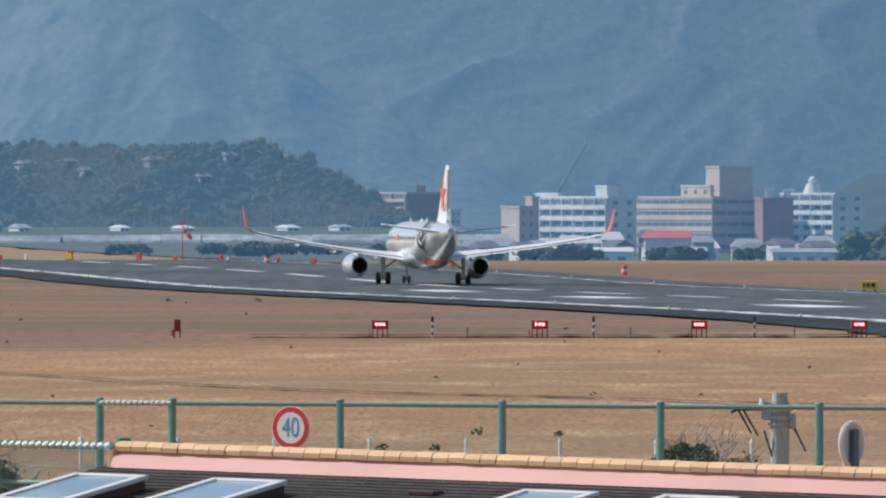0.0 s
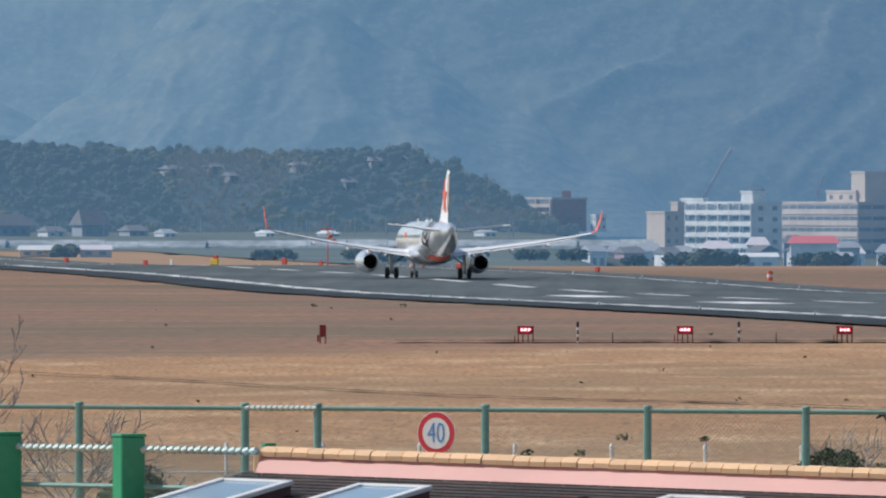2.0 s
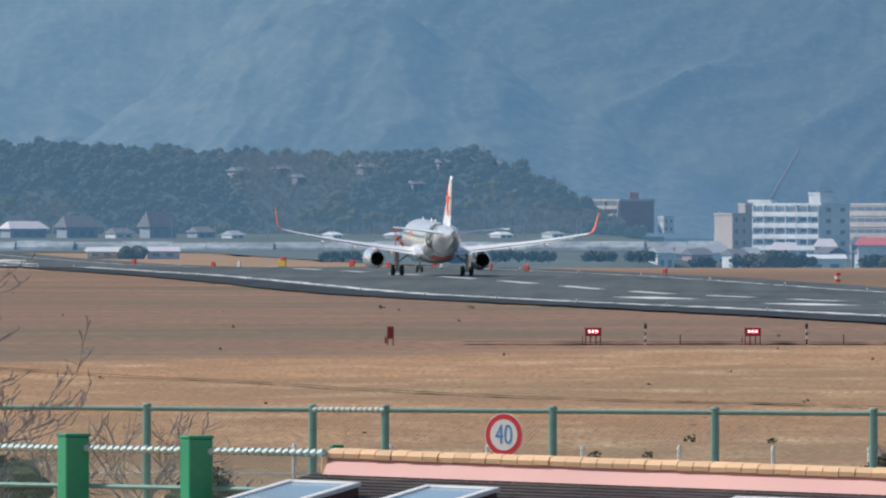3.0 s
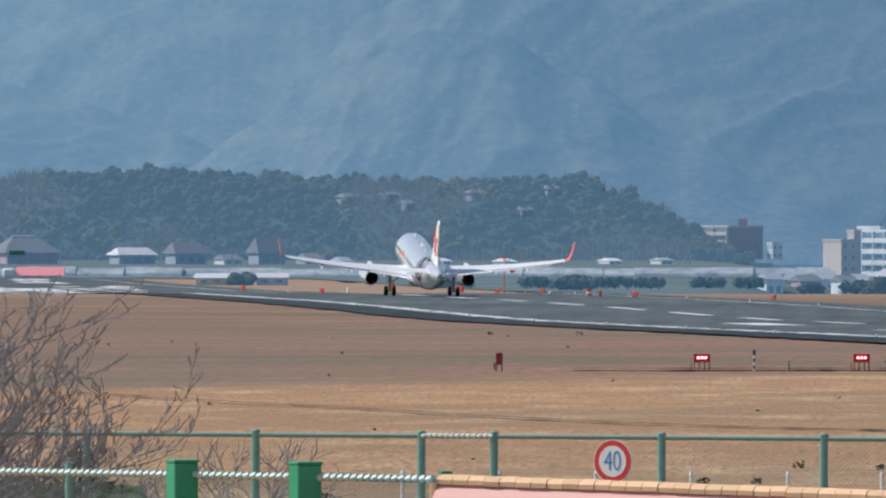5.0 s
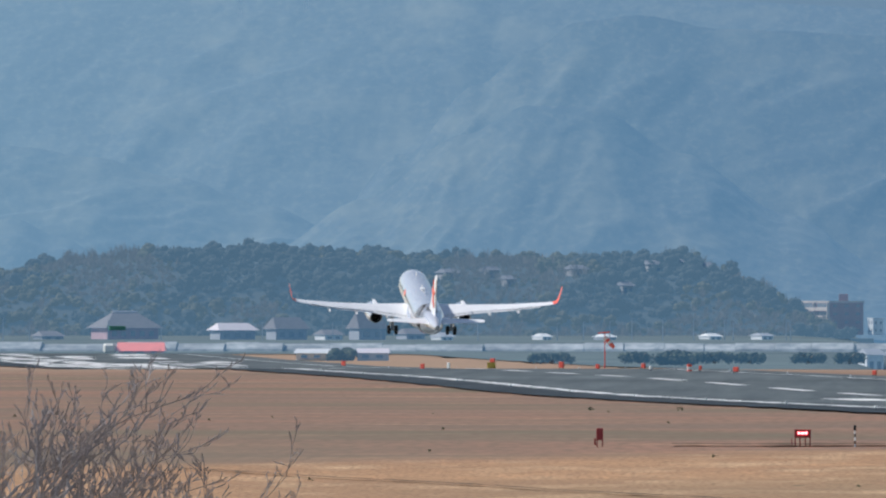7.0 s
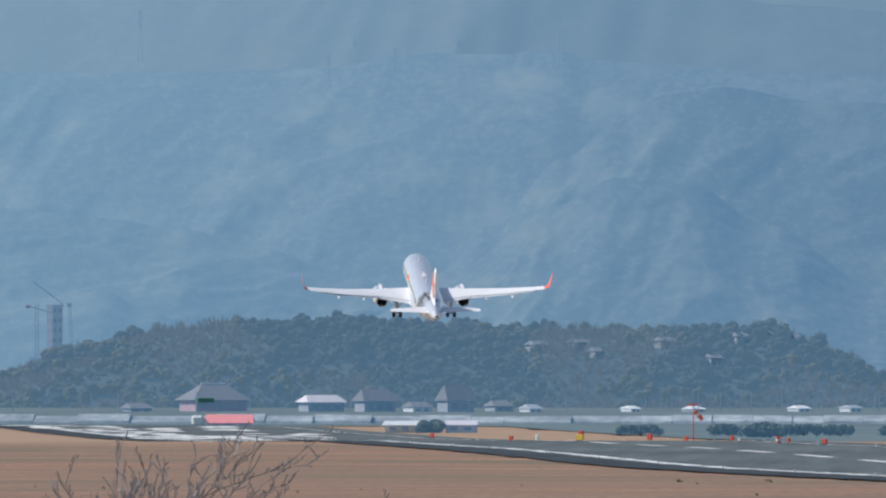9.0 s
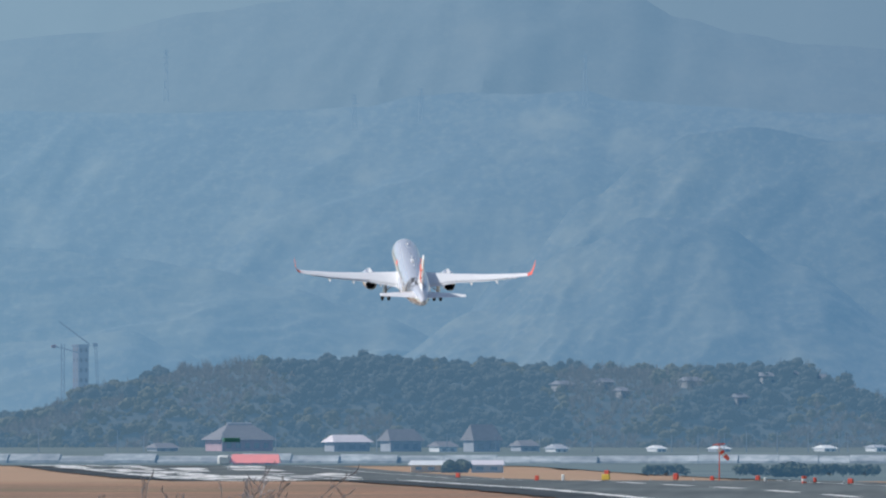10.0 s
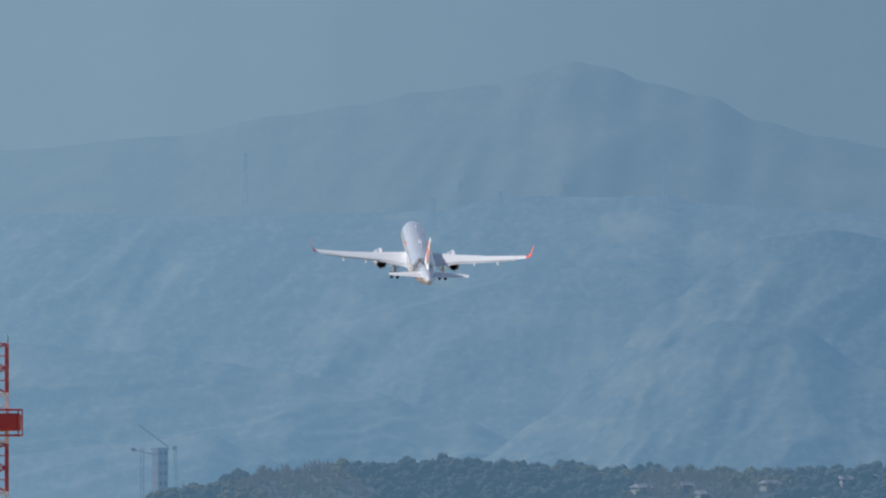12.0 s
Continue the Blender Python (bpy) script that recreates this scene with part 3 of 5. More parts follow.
        loft(bm, [[(s * x, le - c * ch, z + t * ch * 0.7 * 0.6) if k == 0 else (s * (x - t * ch * 0.7), le - c * ch, z) for c, t in FOIL]
                  for k, (x, le, ch, z) in enumerate(((16.6, -1.8, 1.65, 4.84), (17.1, -2.1, 1.5, 5.12), (17.3, -2.5, 1.25, 5.6), (17.55, -3.3, 0.75, 6.9), (17.6, -3.6, 0.4, 7.25)))])
        part("winglet", bm, M_orange, wing, "upswept orange winglet", True)
        for x, i in ((4.6, 0), (8.6, 1), (12.2, 2)):
            y = (-0.1, -0.75, -1.9)[i]
            z = (2.6, 3.2, 3.75)[i]
            bm = lathe_y(B(), ((y + 2.0, 0.03), (y + 1.2, 0.17), (y, 0.2), (y - 0.9, 0.13), (y - 1.4, 0.02)), s * x, z - 0.18, 12, True)
            part("flap_fairing", bm, M_wing, wing, "", True)
        # engine
        ex, ez = s * 5.75, 1.70
        eng = part("engine", lathe_y(B(), ((7.6, 0.86), (7.75, 0.95), (7.6, 1.04), (6.6, 1.15), (5.2, 1.17), (3.8, 1.04), (2.3, 0.78), (2.32, 0.73), (3.6, 0.70)), ex, ez, 28), M_silver, plane, "round silver engine nacelle", True)
        part("core_nozzle", lathe_y(B(), ((3.6, 0.70), (3.5, 0.56), (2.9, 0.5), (2.8, 0.44), (3.4, 0.36)), ex, ez, 24), M_dark, eng, "dark exhaust nozzle", True)
        part("plug", lathe_y(B(), ((3.4, 0.36), (2.8, 0.24), (2.4, 0.03)), ex, ez, 20), M_dark, eng, "", True)
        bm = loft(B(), [[(ex - 0.16, 6.6, 3.05), (ex + 0.16, 6.6, 3.05), (ex + 0.16, 6.4, 3.2), (ex - 0.16, 6.4, 3.2)],
                        [(ex - 0.2, 4.5, 2.75), (ex + 0.2, 4.5, 2.75), (ex + 0.2, 4.3, 3.35), (ex - 0.2, 4.3, 3.35)],
                        [(ex - 0.12, 1.6, 2.55), (ex + 0.12, 1.6, 2.55), (ex + 0.12, 1.4, 2.9), (ex - 0.12, 1.4, 2.9)]])
        part("pylon", bm, M_wing, eng)
        lathe = lathe_y(B(), ((6.9, 0.05), (6.9, 0.84)), ex, ez, 24)
        part("fan_disc", lathe, M_dark, eng)
        # main gear
        gx = s * 3.795
        bm = tube(B(), (gx, 0, 0.55), (gx, 0.15, 2.6), 0.15, 0.19, 12)
        gear = part("main_gear", bm, M_steel, plane, "steel main gear leg")
        bm = tube(B(), (gx - s * 0.05, 0.1, 1.45), (gx - s * 1.5, 0.5, 2.5), 0.08, 0.08, 8)
        part("side_stay", bm, M_steel, gear)
        bm = box(B(), (gx + s * 0.3, 0.1, 1.6), (0.05, 1.2, 1.55), 0.02)
        part("gear_door", bm, M_silver, gear, "silver gear door")
        part("axle", tube(B(), (gx - 0.62, 0, 0.57), (gx + 0.62, 0, 0.57), 0.09, 0.09, 10), M_steel, gear)
        for w in (-0.47, 0.47):
            wheel(gx + w, 0, 0.57, 0.57, 0.40, gear)
        # tailplane
        sec = [(s * 0.5, -13.6, 3.6, 5.0), (s * 2.2, -14.7, 2.9, 5.18), (s * 6.1, -17.2, 1.5, 5.62), (s * 6.23, -17.35, 1.2, 5.64)]
        tp = part("tailplane", loft(B(), wing_rings(sec)), M_wing, plane, "pale grey tailplane", True)
    # fin with rudder and its orange star
    sec = [(5.6, -9.5, 6.9, 0), (6.4, -10.9, 5.7, 0), (10.8, -15.5, 2.3, 0), (11.2, -16.0, 1.75, 0)]
    fin = part("fin", loft(B(), wing_rings(sec, "z", 0.8)), M_wing, plane, "pale tail fin with orange star", True)
    for s in (-1, 1):
        bm = B()
        cy, cz, pts = -14.9, 8.4, []
        for k in range(10):
            r = 1.9 if k % 2 == 0 else 0.85
            a = math.pi / 2 + k * math.pi / 5
            pts.append(bm.verts.new((s * 0.2, cy + r * math.cos(a) * 0.8, cz + r * math.sin(a))))
        bm.faces.new(pts)
        r = bmesh.ops.extrude_face_region(bm, geom=bm.faces[:])
        bmesh.ops.translate(bm, verts=[g for g in r["geom"] if isinstance(g, bmesh.types.BMVert)], vec=(-s * 0.15, 0, 0))
        bmesh.ops.recalc_face_normals(bm, faces=bm.faces)
        part("tail_star", bm, M_orange, fin, "orange star emblem")
    bm = loft(B(), [[(x, y, z) for x, y in ((-0.07, te + 1.5), (0.07, te + 1.5), (0.06, te), (-0.06, te))] for z, te in ((7.0, -17.15), (9.2, -17.6), (10.8, -17.9))])
    part("rudder", bm, M_silver, fin)
    # nose gear
    gear = part("nose_gear", tube(B(), (0, 12.64, 0.4), (0, 12.5, 2.2), 0.1, 0.12, 10), M_steel, plane, "steel nose gear leg")
    part("axle", tube(B(), (-0.35, 12.64, 0.38), (0.35, 12.64, 0.38), 0.06, 0.06, 8), M_steel, gear)
    part("drag_stay", tube(B(), (0, 12.6, 1.0), (0, 13.8, 2.1), 0.06, 0.06, 8), M_steel, gear)
    for s in (-1, 1):
        part("gear_door", box(B(), (s * 0.4, 13.2, 1.7), (0.04, 1.5, 0.6), 0.01), M_silver, gear)
        wheel(s * 0.26, 12.64, 0.38, 0.38, 0.22, gear)
    return plane


def wheel(x, y, z, r, w, gear):
    def xring(px, pr):
        return [(px, y + pr * math.cos(2 * math.pi * i / 24), z + pr * math.sin(2 * math.pi * i / 24)) for i in range(24)]
    bm = loft(B(), [xring(x - w / 2, r * 0.55), xring(x - w / 2, r * 0.88), xring(x - w * 0.32, r), xring(x + w * 0.32, r), xring(x + w / 2, r * 0.88), xring(x + w / 2, r * 0.55)])
    part("tyre", bm, M_tyre, gear, "black rubber tyre", True)
    part("hub", loft(B(), [xring(x - w * 0.42, r * 0.54), xring(x + w * 0.42, r * 0.54)]), M_steel, gear, "grey wheel hub", True)


plane = airliner()
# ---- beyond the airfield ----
# haze on everything out here is painted as blue emission
HAZE_GLOW = dict(glow=HAZE_BLUE, power=1.0)
M_white = mat("white_wall", (0.60, 0.60, 0.58), 0.8, grain=0.8, size=2.0, second=(0.36, 0.37, 0.38), big=0.15, bigsize=8, **HAZE_GLOW)
M_tan = mat("tan_wall", (0.44, 0.37, 0.32), 0.8, grain=0.5, size=2.5, second=(0.34, 0.29, 0.26), big=0.12, bigsize=8, **HAZE_GLOW)
M_greyw = mat("grey_wall", (0.27, 0.28, 0.30), 0.8, grain=0.5, size=2.5, big=0.12, bigsize=8, **HAZE_GLOW)
M_mauve = mat("mauve_wall", (0.34, 0.22, 0.235), 0.8, grain=0.5, size=2.5, big=0.12, bigsize=8, **HAZE_GLOW)
M_brick = mat("brown_tile_wall", (0.30, 0.19, 0.18), 0.8, grain=0.5, size=2.0, big=0.12, bigsize=8, **HAZE_GLOW)
M_glass = mat("window_glass", (0.13, 0.16, 0.19), 0.15, 0.0, grain=0.4, size=2, **HAZE_GLOW)
M_roofr = mat("red_roof", (0.50, 0.10, 0.09), 0.6, grain=0.4, size=1.5, **HAZE_GLOW)
M_roofp = mat("salmon_sheet", (0.72, 0.20, 0.16), 0.6, grain=0.3, size=1.5, **HAZE_GLOW)
M_roofg = mat("grey_tile_roof", (0.13, 0.125, 0.13), 0.85, grain=0.6, size=1.0, big=0.1, bigsize=5, **HAZE_GLOW)
M_roofl = mat("pale_ridge", (0.52, 0.47, 0.48), 0.7, grain=0.4, size=1.0, **HAZE_GLOW)
M_leaf = mat("evergreen_leaves", (0.045, 0.07, 0.03), 0.9, grain=0.8, size=1.5, second=(0.07, 0.08, 0.035), island=0.4)
# distant leaves with a weaker painted haze glow
M_leaff = mat("distant_evergreen", (0.04, 0.055, 0.028), 0.9, grain=0.8, size=3, second=(0.07, 0.07, 0.035), island=0.25, **dict(HAZE_GLOW, power=0.85))
M_bark = mat("grey_bark", (0.38, 0.372, 0.378), 0.9, grain=0.8, size=0.15, second=(0.20, 0.19, 0.195), bump=0.01, island=0.25)
M_red = mat("signal_red", (0.62, 0.075, 0.05), 0.5, grain=0.3, size=0.6)
M_yellow = mat("sign_yellow", (0.62, 0.42, 0.05), 0.5, grain=0.3, size=0.6)
M_whitep = mat("white_paint", (0.78, 0.78, 0.76), 0.5, grain=0.3, size=0.4)
# the field's blue emission stands in for haze
M_field = mat("far_field_grass", (0.040, 0.058, 0.042), 0.95, grain=0.8, size=12, stretch=(0.15, 1, 1), second=(0.085, 0.10, 0.085), big=0.35, bigsize=40, **dict(HAZE_GLOW, power=0.75))
# cottages and far posts carry the same painted haze
M_cot = mat("cottage_wall", (0.30, 0.30, 0.30), 0.9, grain=0.5, size=1.5, glow=HAZE_BLUE, power=0.8)
M_cotr = mat("cottage_roof", (0.15, 0.16, 0.18), 0.9, grain=0.5, size=1.5, glow=HAZE_BLUE, power=0.9)
M_post = mat("far_post_grey", (0.20, 0.22, 0.24), 0.8, grain=0.4, size=1, **HAZE_GLOW)
# emission paints haze over the building site and the cranes
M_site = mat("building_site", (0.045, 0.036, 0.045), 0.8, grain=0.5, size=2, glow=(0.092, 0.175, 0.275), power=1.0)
M_crane = mat("crane_steel", (0.30, 0.22, 0.23), 0.6, grain=0.3, size=2, **dict(HAZE_GLOW, power=1.1))


def face_fit(t, wall, side, length, h, floors, style, bal):
    """Windows and balconies on one face of a block: side "front" runs along x, side "flank" along y."""
    def put(name, u, z, su, sz, out, deep, material, parent):
        c, s = ((u, -out, z), (su, deep, sz)) if side == "front" else ((-out, u, z), (deep, su, sz))
        return part(name, box(B(), c, s), material, parent)

    fh = h / floors
    bays = max(2, int(length / (4.2 if style == "balcony" else 3.4)))
    bw = length / bays
    for f in range(floors):
        z0 = fh * f
        if style == "balcony":
            for b in range(bays):
                u = bw * (b + 0.5)
                put("window", u, z0 + fh * 0.60, bw * 0.74, fh * 0.54, 0.02, 0.1, M_glass, wall)
                put("balcony", u, z0 + fh * 0.20, bw * (0.94 if b % 3 else 0.98), fh * 0.40, 0.75, 0.16, bal, t)
                put("divider", bw * b + 0.1, z0 + fh * 0.5, 0.22, fh * 0.96, 0.4, 0.8, bal, t)
            put("balcony_floor", length / 2, z0 + 0.03, length, 0.18, 0.42, 0.84, bal, t)
        elif style == "band":
            for b in range(bays):
                put("window", bw * (b + 0.5), z0 + fh * 0.66, bw * 0.92, fh * 0.34, 0.0, 0.1, M_glass, wall)
            put("sill_band", length / 2, z0 + fh * 0.24, length, fh * 0.44, 0.08, 0.2, bal, t)
        elif style == "few":
            for b in range(bays):
                put("window", bw * (b + 0.5), z0 + fh * 0.58, bw * 0.34, fh * 0.38, 0.0, 0.1, M_glass, wall)


def building(name, label, corner, flank, front, y, top, base, wall, floors, styles, turn=34, bal=None, category="building"):
    """A block standing corner-on: flank and front are the widths of its two faces across the view."""
    lf, lr = flank / math.sin(radians(turn)), front / math.cos(radians(turn))
    t = thing(name, label, category, pose(corner, y, base, 0, 0, turn))
    h = top - base
    body = part("wall", box(B(), (lr / 2, lf / 2, h / 2), (lr, lf, h), 0.04), wall, t)
    bm = B()
    for sx, sy, px, py in ((lr + 0.3, 0.25, lr / 2, 0), (lr + 0.3, 0.25, lr / 2, lf), (0.25, lf, 0, lf / 2), (0.25, lf, lr, lf / 2)):
        box(bm, (px, py, h + 0.15), (sx, sy, 0.5))
    part("parapet", bm, bal or wall, t)
    face_fit(t, body, "flank", lf, h, floors, styles[0], bal or wall)
    face_fit(t, body, "front", lr, h, floors, styles[1], bal or wall)
    return t


def rooftop(name, label, x, y, z, s, material):
    t = tagged(finish(name, box(B(), (0, 0, s[2] / 2), s, 0.06), material), label, "rooftop unit")
    t.matrix_basis = pose(x, y, z)
    return t


def house(name, label, x0, x1, y, depth, top, eave, base, wall, roof, ridge=None, inset=0.18):
    w, cx = x1 - x0, (x0 + x1) / 2
    t = thing(name, label, "house", pose(cx, y, base))
    part("wall", box(B(), (0, depth / 2, (eave - base) / 2), (w * 0.88, depth * 0.9, eave - base), 0.04), wall, t)
    e, r, o = eave - base, top - base, w / 2
    bm = B()
    lo = [bm.verts.new(p) for p in ((-o, -0.6, e), (o, -0.6, e), (o, depth + 0.6, e), (-o, depth + 0.6, e))]
    up = [bm.verts.new(p) for p in ((-o + w * inset, depth * 0.5, r), (o - w * inset, depth * 0.5, r))]
    for f in ((lo[0], lo[1], up[1], up[0]), (lo[1], lo[2], up[1]), (lo[2], lo[3], up[0], up[1]), (lo[3], lo[0], up[0]), (lo[3], lo[2], lo[1], lo[0])):
        bm.faces.new(f)
    bmesh.ops.recalc_face_normals(bm, faces=bm.faces)
    rf = part("roof", bm, roof, t)
    if ridge:
        part("ridge", box(B(), (0, depth * 0.5, r + 0.05), (w * (1 - 2 * inset) + 0.4, 0.5, 0.45), 0.1), ridge, rf)
    n = max(2, int(w / 2.6))
    for k in range(n):
        px = -w * 0.4 + w * 0.8 * (k + 0.5) / n
        part("window", box(B(), (px, depth * 0.05 - 0.03, e * 0.55), (w * 0.4 / n, 0.12, e * 0.42)), M_glass, t)
    return t


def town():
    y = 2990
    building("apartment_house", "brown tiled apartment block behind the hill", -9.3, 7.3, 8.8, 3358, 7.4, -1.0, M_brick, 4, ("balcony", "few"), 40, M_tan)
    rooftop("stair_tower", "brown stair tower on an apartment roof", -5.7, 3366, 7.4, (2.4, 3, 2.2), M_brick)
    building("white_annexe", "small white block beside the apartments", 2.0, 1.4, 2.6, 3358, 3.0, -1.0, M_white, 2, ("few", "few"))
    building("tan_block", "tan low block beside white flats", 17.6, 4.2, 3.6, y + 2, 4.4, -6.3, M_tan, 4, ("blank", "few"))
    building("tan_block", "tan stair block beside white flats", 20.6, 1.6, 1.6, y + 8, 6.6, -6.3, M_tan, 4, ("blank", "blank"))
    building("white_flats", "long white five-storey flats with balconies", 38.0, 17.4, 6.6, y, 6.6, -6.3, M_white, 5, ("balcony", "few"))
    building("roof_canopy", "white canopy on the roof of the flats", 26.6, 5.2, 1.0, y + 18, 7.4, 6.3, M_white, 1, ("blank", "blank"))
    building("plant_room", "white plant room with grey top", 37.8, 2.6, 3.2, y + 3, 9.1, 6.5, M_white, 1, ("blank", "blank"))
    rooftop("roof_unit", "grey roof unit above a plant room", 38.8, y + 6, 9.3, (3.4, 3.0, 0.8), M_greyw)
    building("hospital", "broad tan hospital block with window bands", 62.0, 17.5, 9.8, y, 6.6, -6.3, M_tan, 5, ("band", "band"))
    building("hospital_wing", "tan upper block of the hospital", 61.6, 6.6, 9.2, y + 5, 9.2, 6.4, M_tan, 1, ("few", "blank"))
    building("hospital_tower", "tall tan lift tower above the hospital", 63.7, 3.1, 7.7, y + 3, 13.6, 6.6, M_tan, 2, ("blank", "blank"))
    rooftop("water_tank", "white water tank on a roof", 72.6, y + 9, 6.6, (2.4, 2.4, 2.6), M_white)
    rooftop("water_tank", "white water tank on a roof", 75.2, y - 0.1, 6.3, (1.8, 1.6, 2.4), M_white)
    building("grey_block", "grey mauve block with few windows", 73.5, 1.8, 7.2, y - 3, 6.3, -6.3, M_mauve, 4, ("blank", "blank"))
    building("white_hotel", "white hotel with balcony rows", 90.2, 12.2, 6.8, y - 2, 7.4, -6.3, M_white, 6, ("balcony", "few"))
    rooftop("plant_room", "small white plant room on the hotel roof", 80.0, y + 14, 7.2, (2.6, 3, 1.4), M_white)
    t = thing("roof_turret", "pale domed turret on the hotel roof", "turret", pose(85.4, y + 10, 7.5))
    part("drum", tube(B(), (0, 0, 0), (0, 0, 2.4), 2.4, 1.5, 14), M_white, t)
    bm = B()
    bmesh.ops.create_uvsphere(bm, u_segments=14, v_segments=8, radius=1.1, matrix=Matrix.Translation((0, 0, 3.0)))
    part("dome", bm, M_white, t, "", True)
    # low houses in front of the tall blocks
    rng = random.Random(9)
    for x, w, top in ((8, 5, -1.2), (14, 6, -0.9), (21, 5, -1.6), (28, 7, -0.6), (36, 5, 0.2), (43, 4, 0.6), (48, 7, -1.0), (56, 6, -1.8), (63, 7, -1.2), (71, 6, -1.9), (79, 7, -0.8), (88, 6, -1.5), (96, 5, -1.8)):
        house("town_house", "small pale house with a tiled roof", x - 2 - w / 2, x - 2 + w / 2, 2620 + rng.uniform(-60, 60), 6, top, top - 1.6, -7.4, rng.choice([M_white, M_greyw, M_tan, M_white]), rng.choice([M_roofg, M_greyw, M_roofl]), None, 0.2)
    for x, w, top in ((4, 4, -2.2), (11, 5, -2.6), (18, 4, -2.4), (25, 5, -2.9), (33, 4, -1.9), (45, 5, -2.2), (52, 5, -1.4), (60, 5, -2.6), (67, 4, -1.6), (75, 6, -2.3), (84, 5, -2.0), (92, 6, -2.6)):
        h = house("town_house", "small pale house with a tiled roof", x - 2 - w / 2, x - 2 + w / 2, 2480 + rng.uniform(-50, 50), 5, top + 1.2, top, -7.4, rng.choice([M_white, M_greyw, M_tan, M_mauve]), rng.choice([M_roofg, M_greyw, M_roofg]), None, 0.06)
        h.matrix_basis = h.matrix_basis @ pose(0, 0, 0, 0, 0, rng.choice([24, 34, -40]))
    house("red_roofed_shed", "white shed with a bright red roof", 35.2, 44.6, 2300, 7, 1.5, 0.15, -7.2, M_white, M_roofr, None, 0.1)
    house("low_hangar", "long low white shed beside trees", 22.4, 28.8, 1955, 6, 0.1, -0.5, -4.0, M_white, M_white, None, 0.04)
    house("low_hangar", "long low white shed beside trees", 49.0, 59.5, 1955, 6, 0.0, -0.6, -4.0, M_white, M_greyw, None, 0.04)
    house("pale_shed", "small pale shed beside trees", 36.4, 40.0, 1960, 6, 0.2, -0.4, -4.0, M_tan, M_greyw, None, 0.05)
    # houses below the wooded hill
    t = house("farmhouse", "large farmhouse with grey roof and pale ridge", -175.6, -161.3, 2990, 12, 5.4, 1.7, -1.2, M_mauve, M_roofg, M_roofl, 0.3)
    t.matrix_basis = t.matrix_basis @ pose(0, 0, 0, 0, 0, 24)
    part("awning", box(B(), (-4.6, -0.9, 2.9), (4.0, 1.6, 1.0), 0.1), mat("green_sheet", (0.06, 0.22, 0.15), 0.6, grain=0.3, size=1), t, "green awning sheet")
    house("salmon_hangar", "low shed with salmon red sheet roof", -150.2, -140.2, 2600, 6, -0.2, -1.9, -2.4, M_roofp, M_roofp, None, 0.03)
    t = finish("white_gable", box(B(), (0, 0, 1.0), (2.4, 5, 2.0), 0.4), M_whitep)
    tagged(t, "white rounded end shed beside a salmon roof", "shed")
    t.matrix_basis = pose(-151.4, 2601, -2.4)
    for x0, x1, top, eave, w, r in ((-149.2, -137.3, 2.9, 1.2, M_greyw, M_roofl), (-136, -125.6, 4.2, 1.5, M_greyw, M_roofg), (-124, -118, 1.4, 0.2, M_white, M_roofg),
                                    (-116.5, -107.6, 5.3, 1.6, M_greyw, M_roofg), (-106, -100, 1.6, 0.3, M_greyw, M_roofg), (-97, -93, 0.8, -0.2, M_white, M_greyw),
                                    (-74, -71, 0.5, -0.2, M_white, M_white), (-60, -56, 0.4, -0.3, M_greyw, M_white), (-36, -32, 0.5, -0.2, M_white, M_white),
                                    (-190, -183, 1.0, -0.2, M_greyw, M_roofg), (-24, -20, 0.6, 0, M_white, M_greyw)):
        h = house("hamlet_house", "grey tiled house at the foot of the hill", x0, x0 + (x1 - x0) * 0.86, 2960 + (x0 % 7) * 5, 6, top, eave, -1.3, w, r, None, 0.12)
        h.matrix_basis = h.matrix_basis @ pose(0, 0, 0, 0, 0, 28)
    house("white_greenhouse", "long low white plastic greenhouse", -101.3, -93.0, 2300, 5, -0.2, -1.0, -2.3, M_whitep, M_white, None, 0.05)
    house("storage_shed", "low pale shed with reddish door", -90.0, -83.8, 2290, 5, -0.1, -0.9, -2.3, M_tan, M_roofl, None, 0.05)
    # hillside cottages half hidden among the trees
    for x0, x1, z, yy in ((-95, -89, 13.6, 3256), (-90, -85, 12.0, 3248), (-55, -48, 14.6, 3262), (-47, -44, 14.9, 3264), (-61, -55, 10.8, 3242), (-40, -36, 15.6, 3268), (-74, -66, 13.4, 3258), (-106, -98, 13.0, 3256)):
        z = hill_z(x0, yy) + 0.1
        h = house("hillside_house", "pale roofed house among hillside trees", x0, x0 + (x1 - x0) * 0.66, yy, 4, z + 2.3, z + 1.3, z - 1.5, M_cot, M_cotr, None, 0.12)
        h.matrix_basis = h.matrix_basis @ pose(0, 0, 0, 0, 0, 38)


